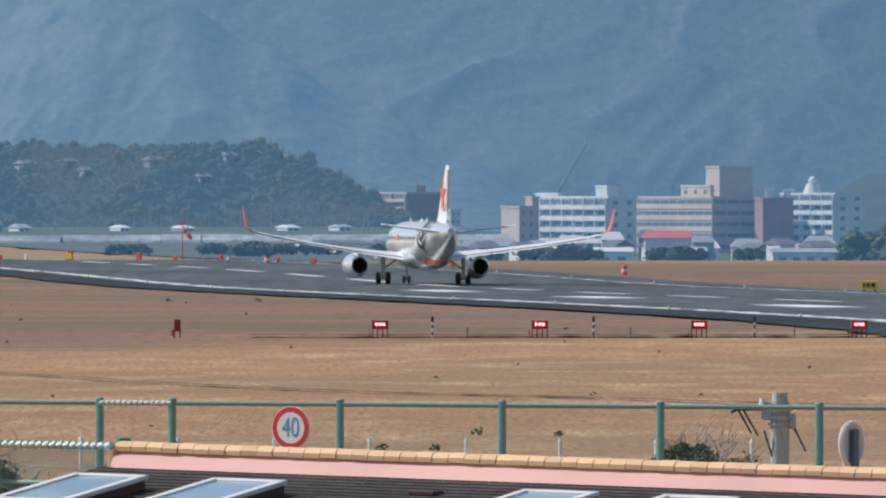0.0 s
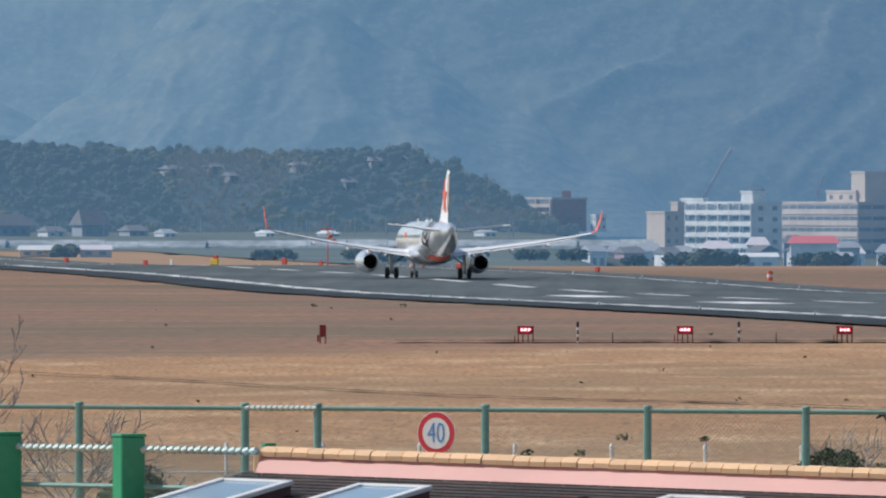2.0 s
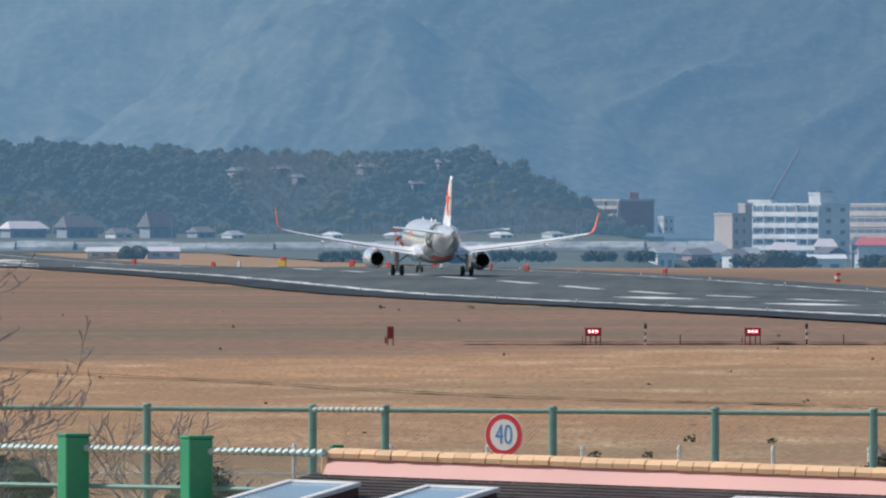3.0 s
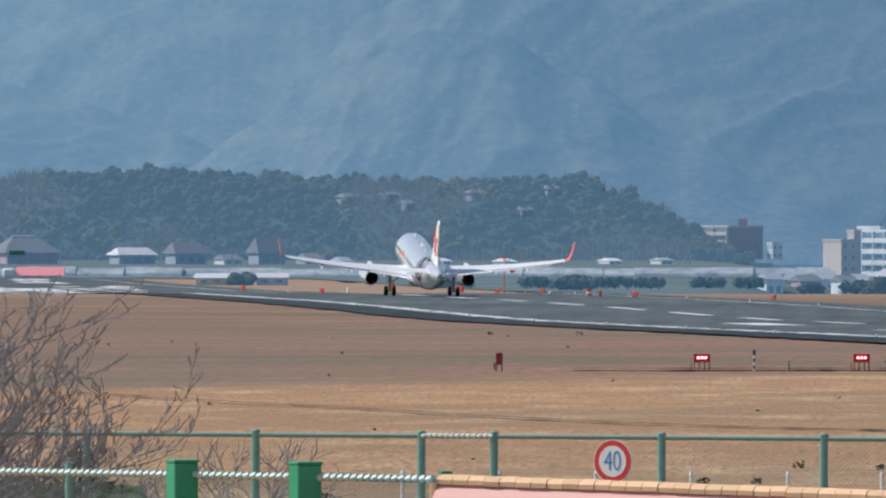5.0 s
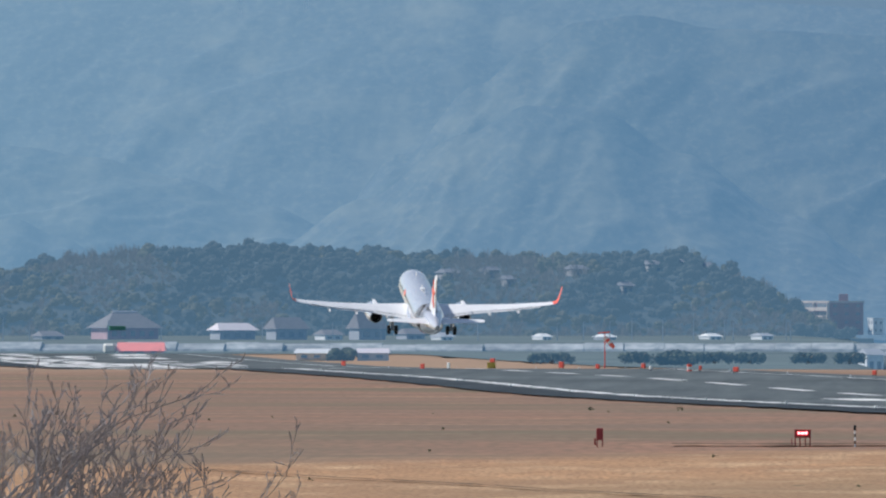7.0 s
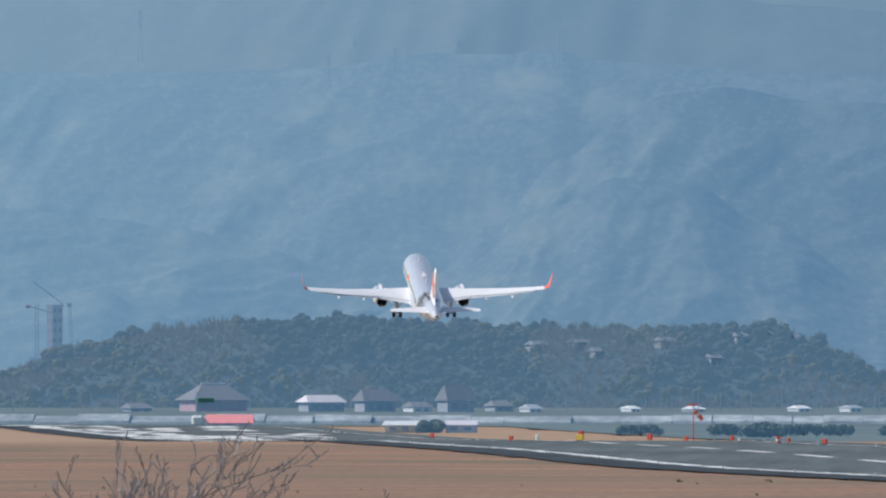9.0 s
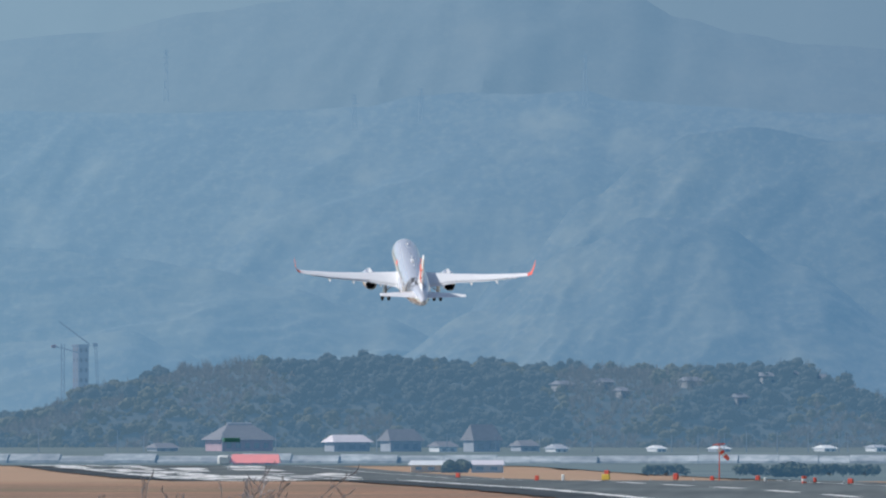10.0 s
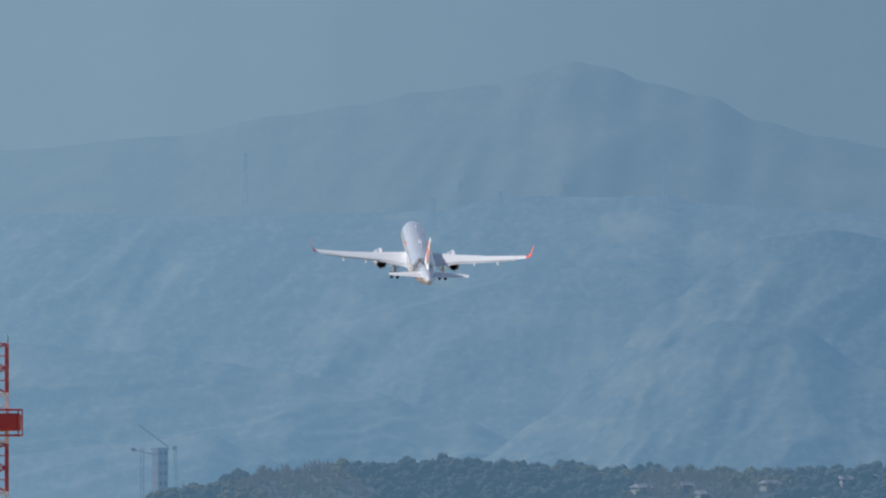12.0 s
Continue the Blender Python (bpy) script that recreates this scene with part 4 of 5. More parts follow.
def cranes():
    def lattice(bm, p, q, w, n):
        p, q = Vector(p), Vector(q)
        for sx in (-w, w):
            tube(bm, p + Vector((sx, 0, 0)), q + Vector((sx, 0, 0)), w * 0.25, w * 0.25, 5)
        for k in range(n):
            a, b = p.lerp(q, k / n), p.lerp(q, (k + 1) / n)
            s = w if k % 2 else -w
            tube(bm, a + Vector((s, 0, 0)), b + Vector((-s, 0, 0)), w * 0.15, w * 0.15, 4)
        return bm

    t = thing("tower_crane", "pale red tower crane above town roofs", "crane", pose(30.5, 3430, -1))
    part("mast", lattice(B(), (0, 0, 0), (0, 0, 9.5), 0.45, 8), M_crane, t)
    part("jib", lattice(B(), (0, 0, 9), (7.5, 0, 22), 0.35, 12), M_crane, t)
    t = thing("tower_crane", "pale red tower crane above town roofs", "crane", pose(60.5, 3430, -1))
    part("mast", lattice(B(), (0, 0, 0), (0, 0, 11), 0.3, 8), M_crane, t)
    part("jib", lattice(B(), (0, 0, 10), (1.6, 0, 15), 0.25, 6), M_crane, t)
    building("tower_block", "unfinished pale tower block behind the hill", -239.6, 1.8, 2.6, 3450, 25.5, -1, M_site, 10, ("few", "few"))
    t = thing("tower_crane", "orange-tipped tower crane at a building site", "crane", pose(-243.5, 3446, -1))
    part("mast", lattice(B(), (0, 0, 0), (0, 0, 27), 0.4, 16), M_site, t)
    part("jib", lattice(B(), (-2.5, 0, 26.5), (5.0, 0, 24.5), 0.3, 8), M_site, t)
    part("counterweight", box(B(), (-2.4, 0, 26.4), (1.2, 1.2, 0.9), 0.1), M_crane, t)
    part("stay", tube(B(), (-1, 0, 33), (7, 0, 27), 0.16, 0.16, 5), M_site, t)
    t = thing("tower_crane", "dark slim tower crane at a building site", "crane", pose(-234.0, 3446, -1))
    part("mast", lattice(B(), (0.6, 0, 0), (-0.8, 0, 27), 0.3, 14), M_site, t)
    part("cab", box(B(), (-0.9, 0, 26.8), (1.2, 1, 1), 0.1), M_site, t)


def far_fixtures():
    bm = B()
    rows = []
    for y in range(1790, 3721, 22):
        a, c = rw(66, y)[0] - min(1.0, max(0.0, (y - 2500) / 60)) * 240, 8.0 + min(1.0, max(0.0, (y - 1870) / 40)) * 400
        rows.append([bm.verts.new((a + (c - a) * k / 60, y, gz2(a + (c - a) * k / 60, y) + 0.13)) for k in range(61)])
    for p, q in zip(rows, rows[1:]):
        for k in range(60):
            bm.faces.new((p[k], p[k + 1], q[k + 1], q[k]))
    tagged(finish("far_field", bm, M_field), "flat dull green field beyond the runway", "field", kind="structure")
    # far wall below the hill, its face sloped back to catch the sun
    # concrete with haze put into its emission
    M_bank = mat("bank_concrete", (0.30, 0.31, 0.31), 0.9, grain=1.0, size=2.2, stretch=(1, 0.3, 2), second=(0.13, 0.15, 0.15), big=0.35, bigsize=9, **HAZE_GLOW)
    rng = random.Random(3)
    t = thing("far_wall", "long pale sloping concrete bank beneath the hill", "wall", kind="structure")
    x = -330.0
    while x < 8:
        w = rng.uniform(5, 11)
        h = 1.15 + rng.uniform(-0.3, 0.35)
        x1, y0, z0 = x + w - 0.1, 2655 + rng.uniform(-2, 2), -2.3
        bm = loft(B(), [[(u, y0, z0), (u, y0 + 0.4, z0 + h * 0.45), (u, y0 + 7.0, z0 + h + 0.55), (u, y0 + 8.5, z0 + h + 0.55), (u, y0 + 8.5, z0)] for u in (x, x1)])
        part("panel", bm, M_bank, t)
        x += w
    for x in (-214, -190, -160, -137, -121, -100, -88, -70, -58, -53, -39, -32, -30, -18, -17, -196, -172, -46, -64, -110):
        h = 4.2 + (x * 7 % 10) * 0.12
        t = thing("lamp_post", "thin pale lamp post before the hill", "lamp post", pose(x, 2950, -1.3), "posts along the far road")
        part("post", tube(B(), (0, 0, 0), (0, 0, h), 0.13, 0.09, 6), M_post, t)
        part("arm", box(B(), (0.35, 0, h), (0.8, 0.2, 0.12)), M_post, t)
    # wind sock
    t = thing("wind_sock", "orange and white wind sock on a red mast", "wind sock", pose(-39.2, 1955, gz(1955)))
    part("mast", tube(B(), (0, 0, 0), (0, 0, 5.6), 0.09, 0.06, 8), M_red, t)
    part("crossbar", tube(B(), (-1.0, 0, 5.5), (0.8, 0, 5.7), 0.09, 0.09, 6), M_red, t)
    for k, m in enumerate((M_whitep, M_orange, M_whitep, M_orange, M_orange)):
        a, b = k / 5, (k + 1) / 5
        part("sleeve", tube(B(), (0.0 + a * 1.4, 0, 4.9 - a * 1.6), (b * 1.4, 0, 4.9 - b * 1.6), 0.42 - a * 0.16, 0.42 - b * 0.16, 10), m, t)
    # marker boards beyond the runway
    def board(x, y, w, h, m, label, legs=True, cat="marker board"):
        t = thing("marker_board", label, cat, pose(x, y, gz(y), 0, 0, -38), "markers beyond the runway")
        part("board", box(B(), (0, 0, h / 2 + 0.25), (w, 0.25, h), 0.03), m, t)
        for s in (-1, 1):
            part("leg", tube(B(), (s * w * 0.35, 0, -0.1), (s * w * 0.35, 0, 0.3), 0.05, 0.05, 6), M_dark, t)
        return t
    s = 1 / 23000
    for px, y, w, h, m, lb in ((0, 1900, 0.8, 0.9, M_red, "red marker board in dry grass"), (46, 1930, 0.5, 1.1, M_whitep, "white marker post in dry grass"), (122, 1690, 1.5, 0.9, M_yellow, "yellow marker board in dry grass"),
                            (124, 1720, 0.9, 1.6, M_red, "red marker board in dry grass"), (246, 1600, 0.85, 0.95, M_red, "red marker board in dry grass"), (391, 1590, 0.7, 0.7, M_red, "red marker board in dry grass"),
                            (404, 1560, 0.35, 0.5, M_whitep, "small white marker in dry grass"), (492, 1540, 0.4, 0.7, M_red, "red marker board in dry grass"), (555, 1510, 0.85, 0.7, M_red, "red marker board in dry grass"),
                            (310, 1900, 0.7, 0.8, M_red, "red marker board in dry grass"), (800, 1440, 0.6, 0.6, M_red, "red marker board in dry grass"), (-140, 2100, 0.9, 0.9, M_red, "red marker board in dry grass")):
        board((px - 784) * y * s, y, w * 0.85, h * 0.8, m, lb)
    for x, y in ((-20.9, 1545), (18.7, 1339)):
        t = thing("marker_drum", "orange and white banded marker drum", "marker drum", pose(x, y, gz(y)), "markers beyond the runway")
        for k in range(3):
            part("band", tube(B(), (0, 0, 0.32 * k), (0, 0, 0.32 * k + 0.32), 0.3, 0.3, 12), (M_orange, M_whitep, M_orange)[k], t)
    # taxiway sign
    t = thing("taxiway_sign", "yellow taxiway sign with dark markings", "sign", pose(36.6, 1115, gz(1115) + 0.1, 0, 0, -24))
    part("panel", box(B(), (0, 0, 0.62), (1.6, 0.18, 0.75), 0.03), M_yellow, t)
    for x, w in ((-0.48, 0.22), (-0.1, 0.3), (0.36, 0.36)):
        part("sign_bar", box(B(), (x, -0.1, 0.62), (w, 0.02, 0.34)), M_black, t)
    for x in (-0.5, 0.5):
        part("leg", tube(B(), (x, 0, 0), (x, 0, 0.3), 0.05, 0.05, 6), M_dark, t)
    # distant pylons on the ridge
    # pylon steel glows blue to imitate the haze before it
    M_pyl = mat("pylon_steel", (0.07, 0.075, 0.08), 0.6, grain=0.3, size=2, glow=(0.115, 0.215, 0.33), power=1.0)
    for x, y, z, h in ((-124.5, 4100, 108, 13), (-279, 4450, 118, 14), (-197, 4090, 101, 7), (-176, 4090, 103, 7)):
        z, h = z - 4, h + 4
        t = thing("pylon", "slim steel pylon on a hazy ridge", "pylon", pose(x, y, z), "pylons on the ridge")
        bm = B()
        for sx in (-1, 1):
            tube(bm, (sx * 0.8, 0, 0), (sx * 0.25, 0, h), 0.12, 0.1, 4)
        for k in range(6):
            f, g = k / 6, (k + 1) / 6
            w0, w1 = 0.8 - 0.55 * f, 0.8 - 0.55 * g
            q = 1 if k % 2 else -1
            tube(bm, (q * w0, 0, h * f), (-q * w1, 0, h * g), 0.08, 0.08, 4)
        part("tower_frame", bm, M_pyl, t)
        for f in (0.72, 0.84, 0.95):
            part("cross_arm", box(B(), (0, 0, h * f), (2.4, 0.16, 0.16)), M_pyl, t)


def bush(name, label, x, y, w, top, base, material, seed, n=900, s=0.28, category="bush"):
    """An evergreen: trunk, limbs and a crown of leaf clumps with an uneven outline."""
    rng = random.Random(seed)
    t = thing(name, label, category, pose(x, y, base))
    bm = tube(B(), (0, 0, 0), (0, 0, (top - base) * 0.5), w * 0.05 + 0.05, w * 0.03 + 0.02, 7)
    for k in range(5):
        a = rng.uniform(0, 6.28)
        tube(bm, (0, 0, (top - base) * 0.3), (math.cos(a) * w * 0.3, math.sin(a) * w * 0.3, (top - base) * 0.7), w * 0.03 + 0.01, 0.01, 5)
    part("trunk", bm, M_bark, t)
    v, f = [], []
    h = top - base
    for k in range(max(4, int(w * 1.6))):
        px = rng.uniform(-0.42, 0.42) * w
        r = rng.uniform(0.22, 0.34) * min(w, h * 1.3)
        cz = max(0.0, (h - r * 1.9) * (1 - (2 * px / w) ** 2 * 0.55) * rng.uniform(0.75, 1.0))
        crown(v, f, rng, px, rng.uniform(-0.3, 0.3) * w * 0.6, cz, r, r * 1.2, n // max(4, int(w * 1.6)), s)
    for k in range(n // 5):
        px = rng.uniform(-0.45, 0.45) * w
        crown(v, f, rng, px, rng.uniform(-0.2, 0.2) * w, rng.uniform(-0.1, 0.3) * h, 0.25 * h, 0.3 * h, 3, s)
    joined("crown", v, f, material, kind="", parent=t)
    return t


town()
cranes()
far_fixtures()
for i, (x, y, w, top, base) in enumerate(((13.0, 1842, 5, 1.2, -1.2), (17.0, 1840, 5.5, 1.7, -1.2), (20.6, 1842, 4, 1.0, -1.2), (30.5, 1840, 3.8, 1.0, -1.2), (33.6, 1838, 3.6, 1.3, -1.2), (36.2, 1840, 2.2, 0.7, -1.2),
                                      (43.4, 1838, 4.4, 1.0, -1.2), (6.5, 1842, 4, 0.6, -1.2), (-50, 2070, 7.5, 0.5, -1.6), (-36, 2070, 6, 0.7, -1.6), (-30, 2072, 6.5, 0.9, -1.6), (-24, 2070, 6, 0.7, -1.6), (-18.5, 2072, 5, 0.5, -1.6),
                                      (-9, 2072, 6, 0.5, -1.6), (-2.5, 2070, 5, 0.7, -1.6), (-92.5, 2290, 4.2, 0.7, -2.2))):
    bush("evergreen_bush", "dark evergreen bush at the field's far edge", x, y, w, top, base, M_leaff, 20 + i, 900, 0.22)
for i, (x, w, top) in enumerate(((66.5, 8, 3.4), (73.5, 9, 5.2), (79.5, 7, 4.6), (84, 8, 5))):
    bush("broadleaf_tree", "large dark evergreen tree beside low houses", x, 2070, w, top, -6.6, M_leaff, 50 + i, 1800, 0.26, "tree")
# ---- the airfield's near furniture ----
M_lamp = mat("lit_red_lamp", (0.8, 0.1, 0.08), 0.3, glow=(1.0, 0.10, 0.13), power=4.0)
M_lampw = mat("lit_lamp_core", (0.9, 0.5, 0.5), 0.3, glow=(1.0, 0.5, 0.56), power=6.0)
M_fence = mat("green_fence_paint", (0.12, 0.30, 0.26), 0.45, grain=0.6, size=0.15, second=(0.25, 0.40, 0.37), bump=0.002)
M_gpost = mat("deep_green_paint", (0.03, 0.30, 0.15), 0.3, grain=0.4, size=0.12, second=(0.015, 0.18, 0.08), big=0.15, bigsize=0.6)
M_wire = mat("fence_wire", (0.20, 0.30, 0.27), 0.5, 0.3, grain=0.3, size=0.2)
M_tie = mat("galvanised_wire", (0.60, 0.72, 0.67), 0.5, 0.1, grain=0.4, size=0.1)
M_conc = mat("pole_concrete", (0.46, 0.45, 0.43), 0.85, grain=0.6, size=0.12, second=(0.36, 0.36, 0.35), bump=0.003)
M_blue = mat("sign_blue", (0.05, 0.28, 0.62), 0.45, grain=0.2, size=0.3)
M_signr = mat("sign_red", (0.62, 0.04, 0.05), 0.45, grain=0.25, size=0.2)
M_galv = mat("sign_back_metal", (0.42, 0.48, 0.52), 0.5, 0.4, grain=0.4, size=0.2)


M_maroonp = mat("dull_red_paint", (0.30, 0.03, 0.035), 0.55, grain=0.4, size=0.3)


def papi():
    t = thing("approach_light", "red approach light box with three lit lamps", "approach light", pose(-3.55, 734, gz(734)), "row of approach light boxes")
    part("housing", box(B(), (0, 0, 0.74), (0.92, 1.0, 0.42), 0.03), M_maroonp, t, "red housing")
    part("hood", box(B(), (0, -0.42, 0.97), (0.98, 0.4, 0.05), 0.01), M_maroonp, t)
    for x in (-0.2, 0.0, 0.2):
        lamp = part("lamp", tube(B(), (x, -0.5, 0.79), (x, -0.56, 0.79), 0.09, 0.085, 12), M_lamp, t, "lit red lamp")
        part("lens", tube(B(), (x, -0.55, 0.79), (x, -0.6, 0.79), 0.05, 0.045, 10), M_lampw, lamp)
    for x in (-0.42, -0.15, 0.15, 0.42):
        for y in (-0.4, 0.4):
            part("leg", tube(B(), (x, y, -0.1), (x, y, 0.55), 0.035, 0.035, 6), M_maroonp, t)
    part("side_post", tube(B(), (-0.6, 0, -0.1), (-0.6, 0, 0.5), 0.03, 0.03, 6), M_maroonp, t)
    for x in (5.46, 14.46, 23.5):
        copy_thing(t, pose(x, 734, gz(734)))
    t = thing("equipment_cabinet", "dark red steel cabinet on legs", "cabinet", pose(-15.0, 734, gz(734)))
    part("body", box(B(), (0, 0, 0.72), (0.38, 0.3, 0.68), 0.02), M_maroonp, t)
    part("side_box", box(B(), (-0.27, 0, 0.3), (0.1, 0.2, 0.4), 0.01), M_maroonp, t)
    for x in (-0.15, 0.15):
        part("leg", tube(B(), (x, 0, -0.1), (x, 0, 0.42), 0.04, 0.04, 6), M_maroonp, t)
    t = thing("marker_pole", "black and white pole with dark head", "pole", pose(-0.6, 734, gz(734)), "poles beside the light boxes")
    for k in range(5):
        part("band", tube(B(), (0, 0, k * 0.2 - 0.05), (0, 0, k * 0.2 + 0.15), 0.045, 0.045, 8), (M_whitep, M_black)[k % 2], t)
    part("head", box(B(), (0, 0, 1.08), (0.15, 0.15, 0.3), 0.02), M_dark, t)
    for x in (8.5, 17.6, 26.6):
        copy_thing(t, pose(x, 734, gz(734)))
    s = thing("short_stake", "thin dark stake in the grass", "stake", pose(1.37, 734, gz(734)), "stakes beside the light boxes")
    part("stake_rod", tube(B(), (0, 0, -0.1), (0, 0, 0.62), 0.035, 0.03, 6), M_soil, s)
    for x in (10.6, 19.85):
        copy_thing(s, pose(x, 734, gz(734)))
    # runway edge lamps
    t = thing("runway_lamp", "small white lamp at the runway's edge", "runway lamp", pose(*rw(-24, 760)), "lamps along the runway edge")
    part("base", tube(B(), (0, 0, 0.08), (0, 0, 0.22), 0.09, 0.07, 8), M_galv, t)
    part("globe", tube(B(), (0, 0, 0.22), (0, 0, 0.36), 0.075, 0.05, 8), M_whitep, t)
    for k in range(1, 22):
        for off in (-24, 24):
            copy_thing(t, pose(*rw(off, 760 + 60 * k)))


def ground_detail():
    bm = B()
    prev = None
    for k in range(260):
        x = -11 + k * 0.28
        y = 736 + 2.2 * noise.noise((x / 7, 3.0, 0))
        w = max(0.15, 2.6 + 3.2 * noise.noise((x / 1.3, 9.0, 0)) - (1.2 if x < -6 else 0))
        a, c = bm.verts.new((x, y - w, gz(y) + 0.16)), bm.verts.new((x, y + w, gz(y) + 0.16))
        if prev:
            bm.faces.new((prev[0], a, c, prev[1]))
        prev = (a, c)
    bmesh.ops.recalc_face_normals(bm, faces=bm.faces)
    tagged(finish("service_track", bm, M_soil), "narrow dark broken track past the light boxes", "track", kind="structure")
    rng = random.Random(5)
    # a faint ditch line across the grass
    bm = B()
    prev = None
    for k in range(70):
        x = -34 + k * 0.78
        y = (542 - 3.4 * (x + 6.1) if x < -6.1 else 542 - 1.75 * (x + 6.1)) + 1.0 * math.sin(k * 0.4)
        w = max(0.1, 0.75 + 1.5 * noise.noise((k * 0.7, 0, 0)))
        a, c = bm.verts.new((x, y - w, gz(y) + 0.09)), bm.verts.new((x, y + w, gz(y) + 0.09))
        if prev:
            bm.faces.new((prev[0], a, c, prev[1]))
        prev = (a, c)
    bmesh.ops.recalc_face_normals(bm, faces=bm.faces)
    tagged(finish("ditch", bm, M_soil), "shallow dark ditch across dry grass", "ditch", kind="structure")
    # tufts and weeds
    v, f = [], []
    for k in range(46):
        y = rng.uniform(430, 1000)
        x = rng.uniform(-0.085, 0.04) * y
        if x > rw(-33, y)[0]:
            continue
        r = rng.uniform(0.06, 0.2)
        crown(v, f, rng, x, y, gz(y), r, r * 0.4, 12, 0.06)
    for x, y, r in ((1.25, 447, 0.32), (-0.25, 420, 0.2), (-2.0, 420, 0.2), (4.0, 445, 0.18), (-14, 985, 0.3), (-21, 990, 0.3)):
        crown(v, f, rng, x, y, gz(y), r, r * 0.5, 34, 0.07)
    joined("weed_tufts", v, f, M_leaf, "dark weed tufts scattered over dry grass", "weeds")


def chain_link(bm, p, q, z0, z1, pitch, r):
    """Crossing diagonal wires in the panel from p to q (plan points)."""
    p, q = Vector((*p, 0)), Vector((*q, 0))
    w, h = (q - p).length, z1 - z0
    u = (q - p) / w
    for s in (1, -1):
        k = -h
        while k < w:
            a, b = (k, 0.0), (k + h, h)
            if a[0] < 0:
                a = (0.0, -k)
            if b[0] > w:
                b = (w, w - k)
            x0, x1 = (a[0], b[0]) if s > 0 else (w - a[0], w - b[0])
            P = p + u * x0 + Vector((0, 0, z0 + a[1]))
            Q = p + u * x1 + Vector((0, 0, z0 + b[1]))
            if (Q - P).length > 0.02:
                n = u.cross(Vector((0, 0, 1))) * r
                t = (Q - P).normalized().cross(n).normalized() * r
                vs = [bm.verts.new(c) for c in (P - t, P + n, P + t, Q - t, Q + n, Q + t)]
                bm.faces.new((vs[0], vs[1], vs[4], vs[3]))
                bm.faces.new((vs[1], vs[2], vs[5], vs[4]))
            k += pitch
    return bm


def coil(bm, p, q, r, step):
    """Wire ends bent over a rail, one short slanted turn after another."""
    p, q = Vector(p), Vector(q)
    d = (q - p)
    n = int(d.length / step)
    u = d / n
    for k in range(n):
        c = p + u * (k + 0.5)
        tube(bm, c - u * 0.36 + Vector((0, -0.012, -r * 0.3)), c + u * 0.36 + Vector((0, -0.012, r * 0.3)), r * 0.9, r * 0.75, 8)
    return bm


def airfield_fence():
    fy = lambda x: 239.4 - 0.41 * x
    top = 5.34
    base = 2.4
    t = thing("airfield_fence", "green painted chain-link fence with pipe rails", "fence")
    xs = [x * 239.4 / (238 + 0.41 * x) for x in (-24.8, -21.7, -18.6, -15.5, -12.43, -9.33, -6.29, -4.96, -1.89, 1.08, 3.98, 6.89, 9.8, 12.7)]
    for x in xs:
        post = part("post", tube(B(), (x, fy(x), base - 0.3), (x, fy(x), top), 0.08, 0.08, 10), M_fence, t)
        part("cap", tube(B(), (x, fy(x), top), (x, fy(x), top + 0.03), 0.095, 0.07, 10), M_fence, post)
    for a, b in zip(xs, xs[1:]):
        gate = b - a < 2
        part("top_rail", tube(B(), (a, fy(a) - 0.02, top - 0.07), (b, fy(b) - 0.02, top - 0.07), 0.045, 0.045, 8), M_fence, t)
        tagged(part("tie_coil", coil(B(), (a, fy(a) - 0.05, top - 0.06), (b, fy(b) - 0.05, top - 0.06), 0.05 if gate else 0.02, 0.11), M_tie if gate else M_wire, t), kind="stuff")
        part("wire_mesh", chain_link(B(), (a, fy(a)), (b, fy(b)), base, top - 0.1, 0.09, 0.0024), M_wire, t)


def near_fence():
    fy = lambda x: 163.0 - 0.85 * (x + 4.2)
    top, base = 6.12, 2.4
    t = thing("road_fence", "chain-link road fence with thick green posts", "fence")
    for x in (-7.43, -5.81):
        post = part("post", box(B(), (x, fy(x) - 0.1, (top + 0.08 + base) / 2), (0.325, 0.325, top + 0.08 - base), 0.015, 23), M_gpost, t, "thick square green post")
        part("cap", box(B(), (x, fy(x) - 0.1, top + 0.1), (0.35, 0.35, 0.04), 0.01, 23), M_gpost, post)
    part("post", box(B(), (-4.18, 170, 4.2), (0.16, 0.16, 3.62), 0.01, 17), M_gpost, t)
    for x in (-8.95, -10.6, -12.2, -13.9):
        part("post", tube(B(), (x, fy(x), base), (x, fy(x), top + 0.05), 0.05, 0.05, 10), M_fence, t)
    a, b = -15.5, -4.15
    part("top_rail", tube(B(), (a, fy(a), top - 0.08), (b, fy(b), top - 0.08), 0.04, 0.04, 8), M_fence, t)
    tagged(part("tie_coil", coil(B(), (a, fy(a) - 0.04, top - 0.07), (b, fy(b) - 0.04, top - 0.07), 0.052, 0.115), M_tie, t, "pale wire ends bent over the rail"), kind="stuff")
    part("middle_rail", tube(B(), (a, fy(a), top - 0.55), (b, fy(b), top - 0.55), 0.03, 0.03, 8), M_fence, t)
    part("wire_mesh", chain_link(B(), (a, fy(a)), (b, fy(b)), base + 2.2, top - 0.1, 0.06, 0.0022), M_wire, t)


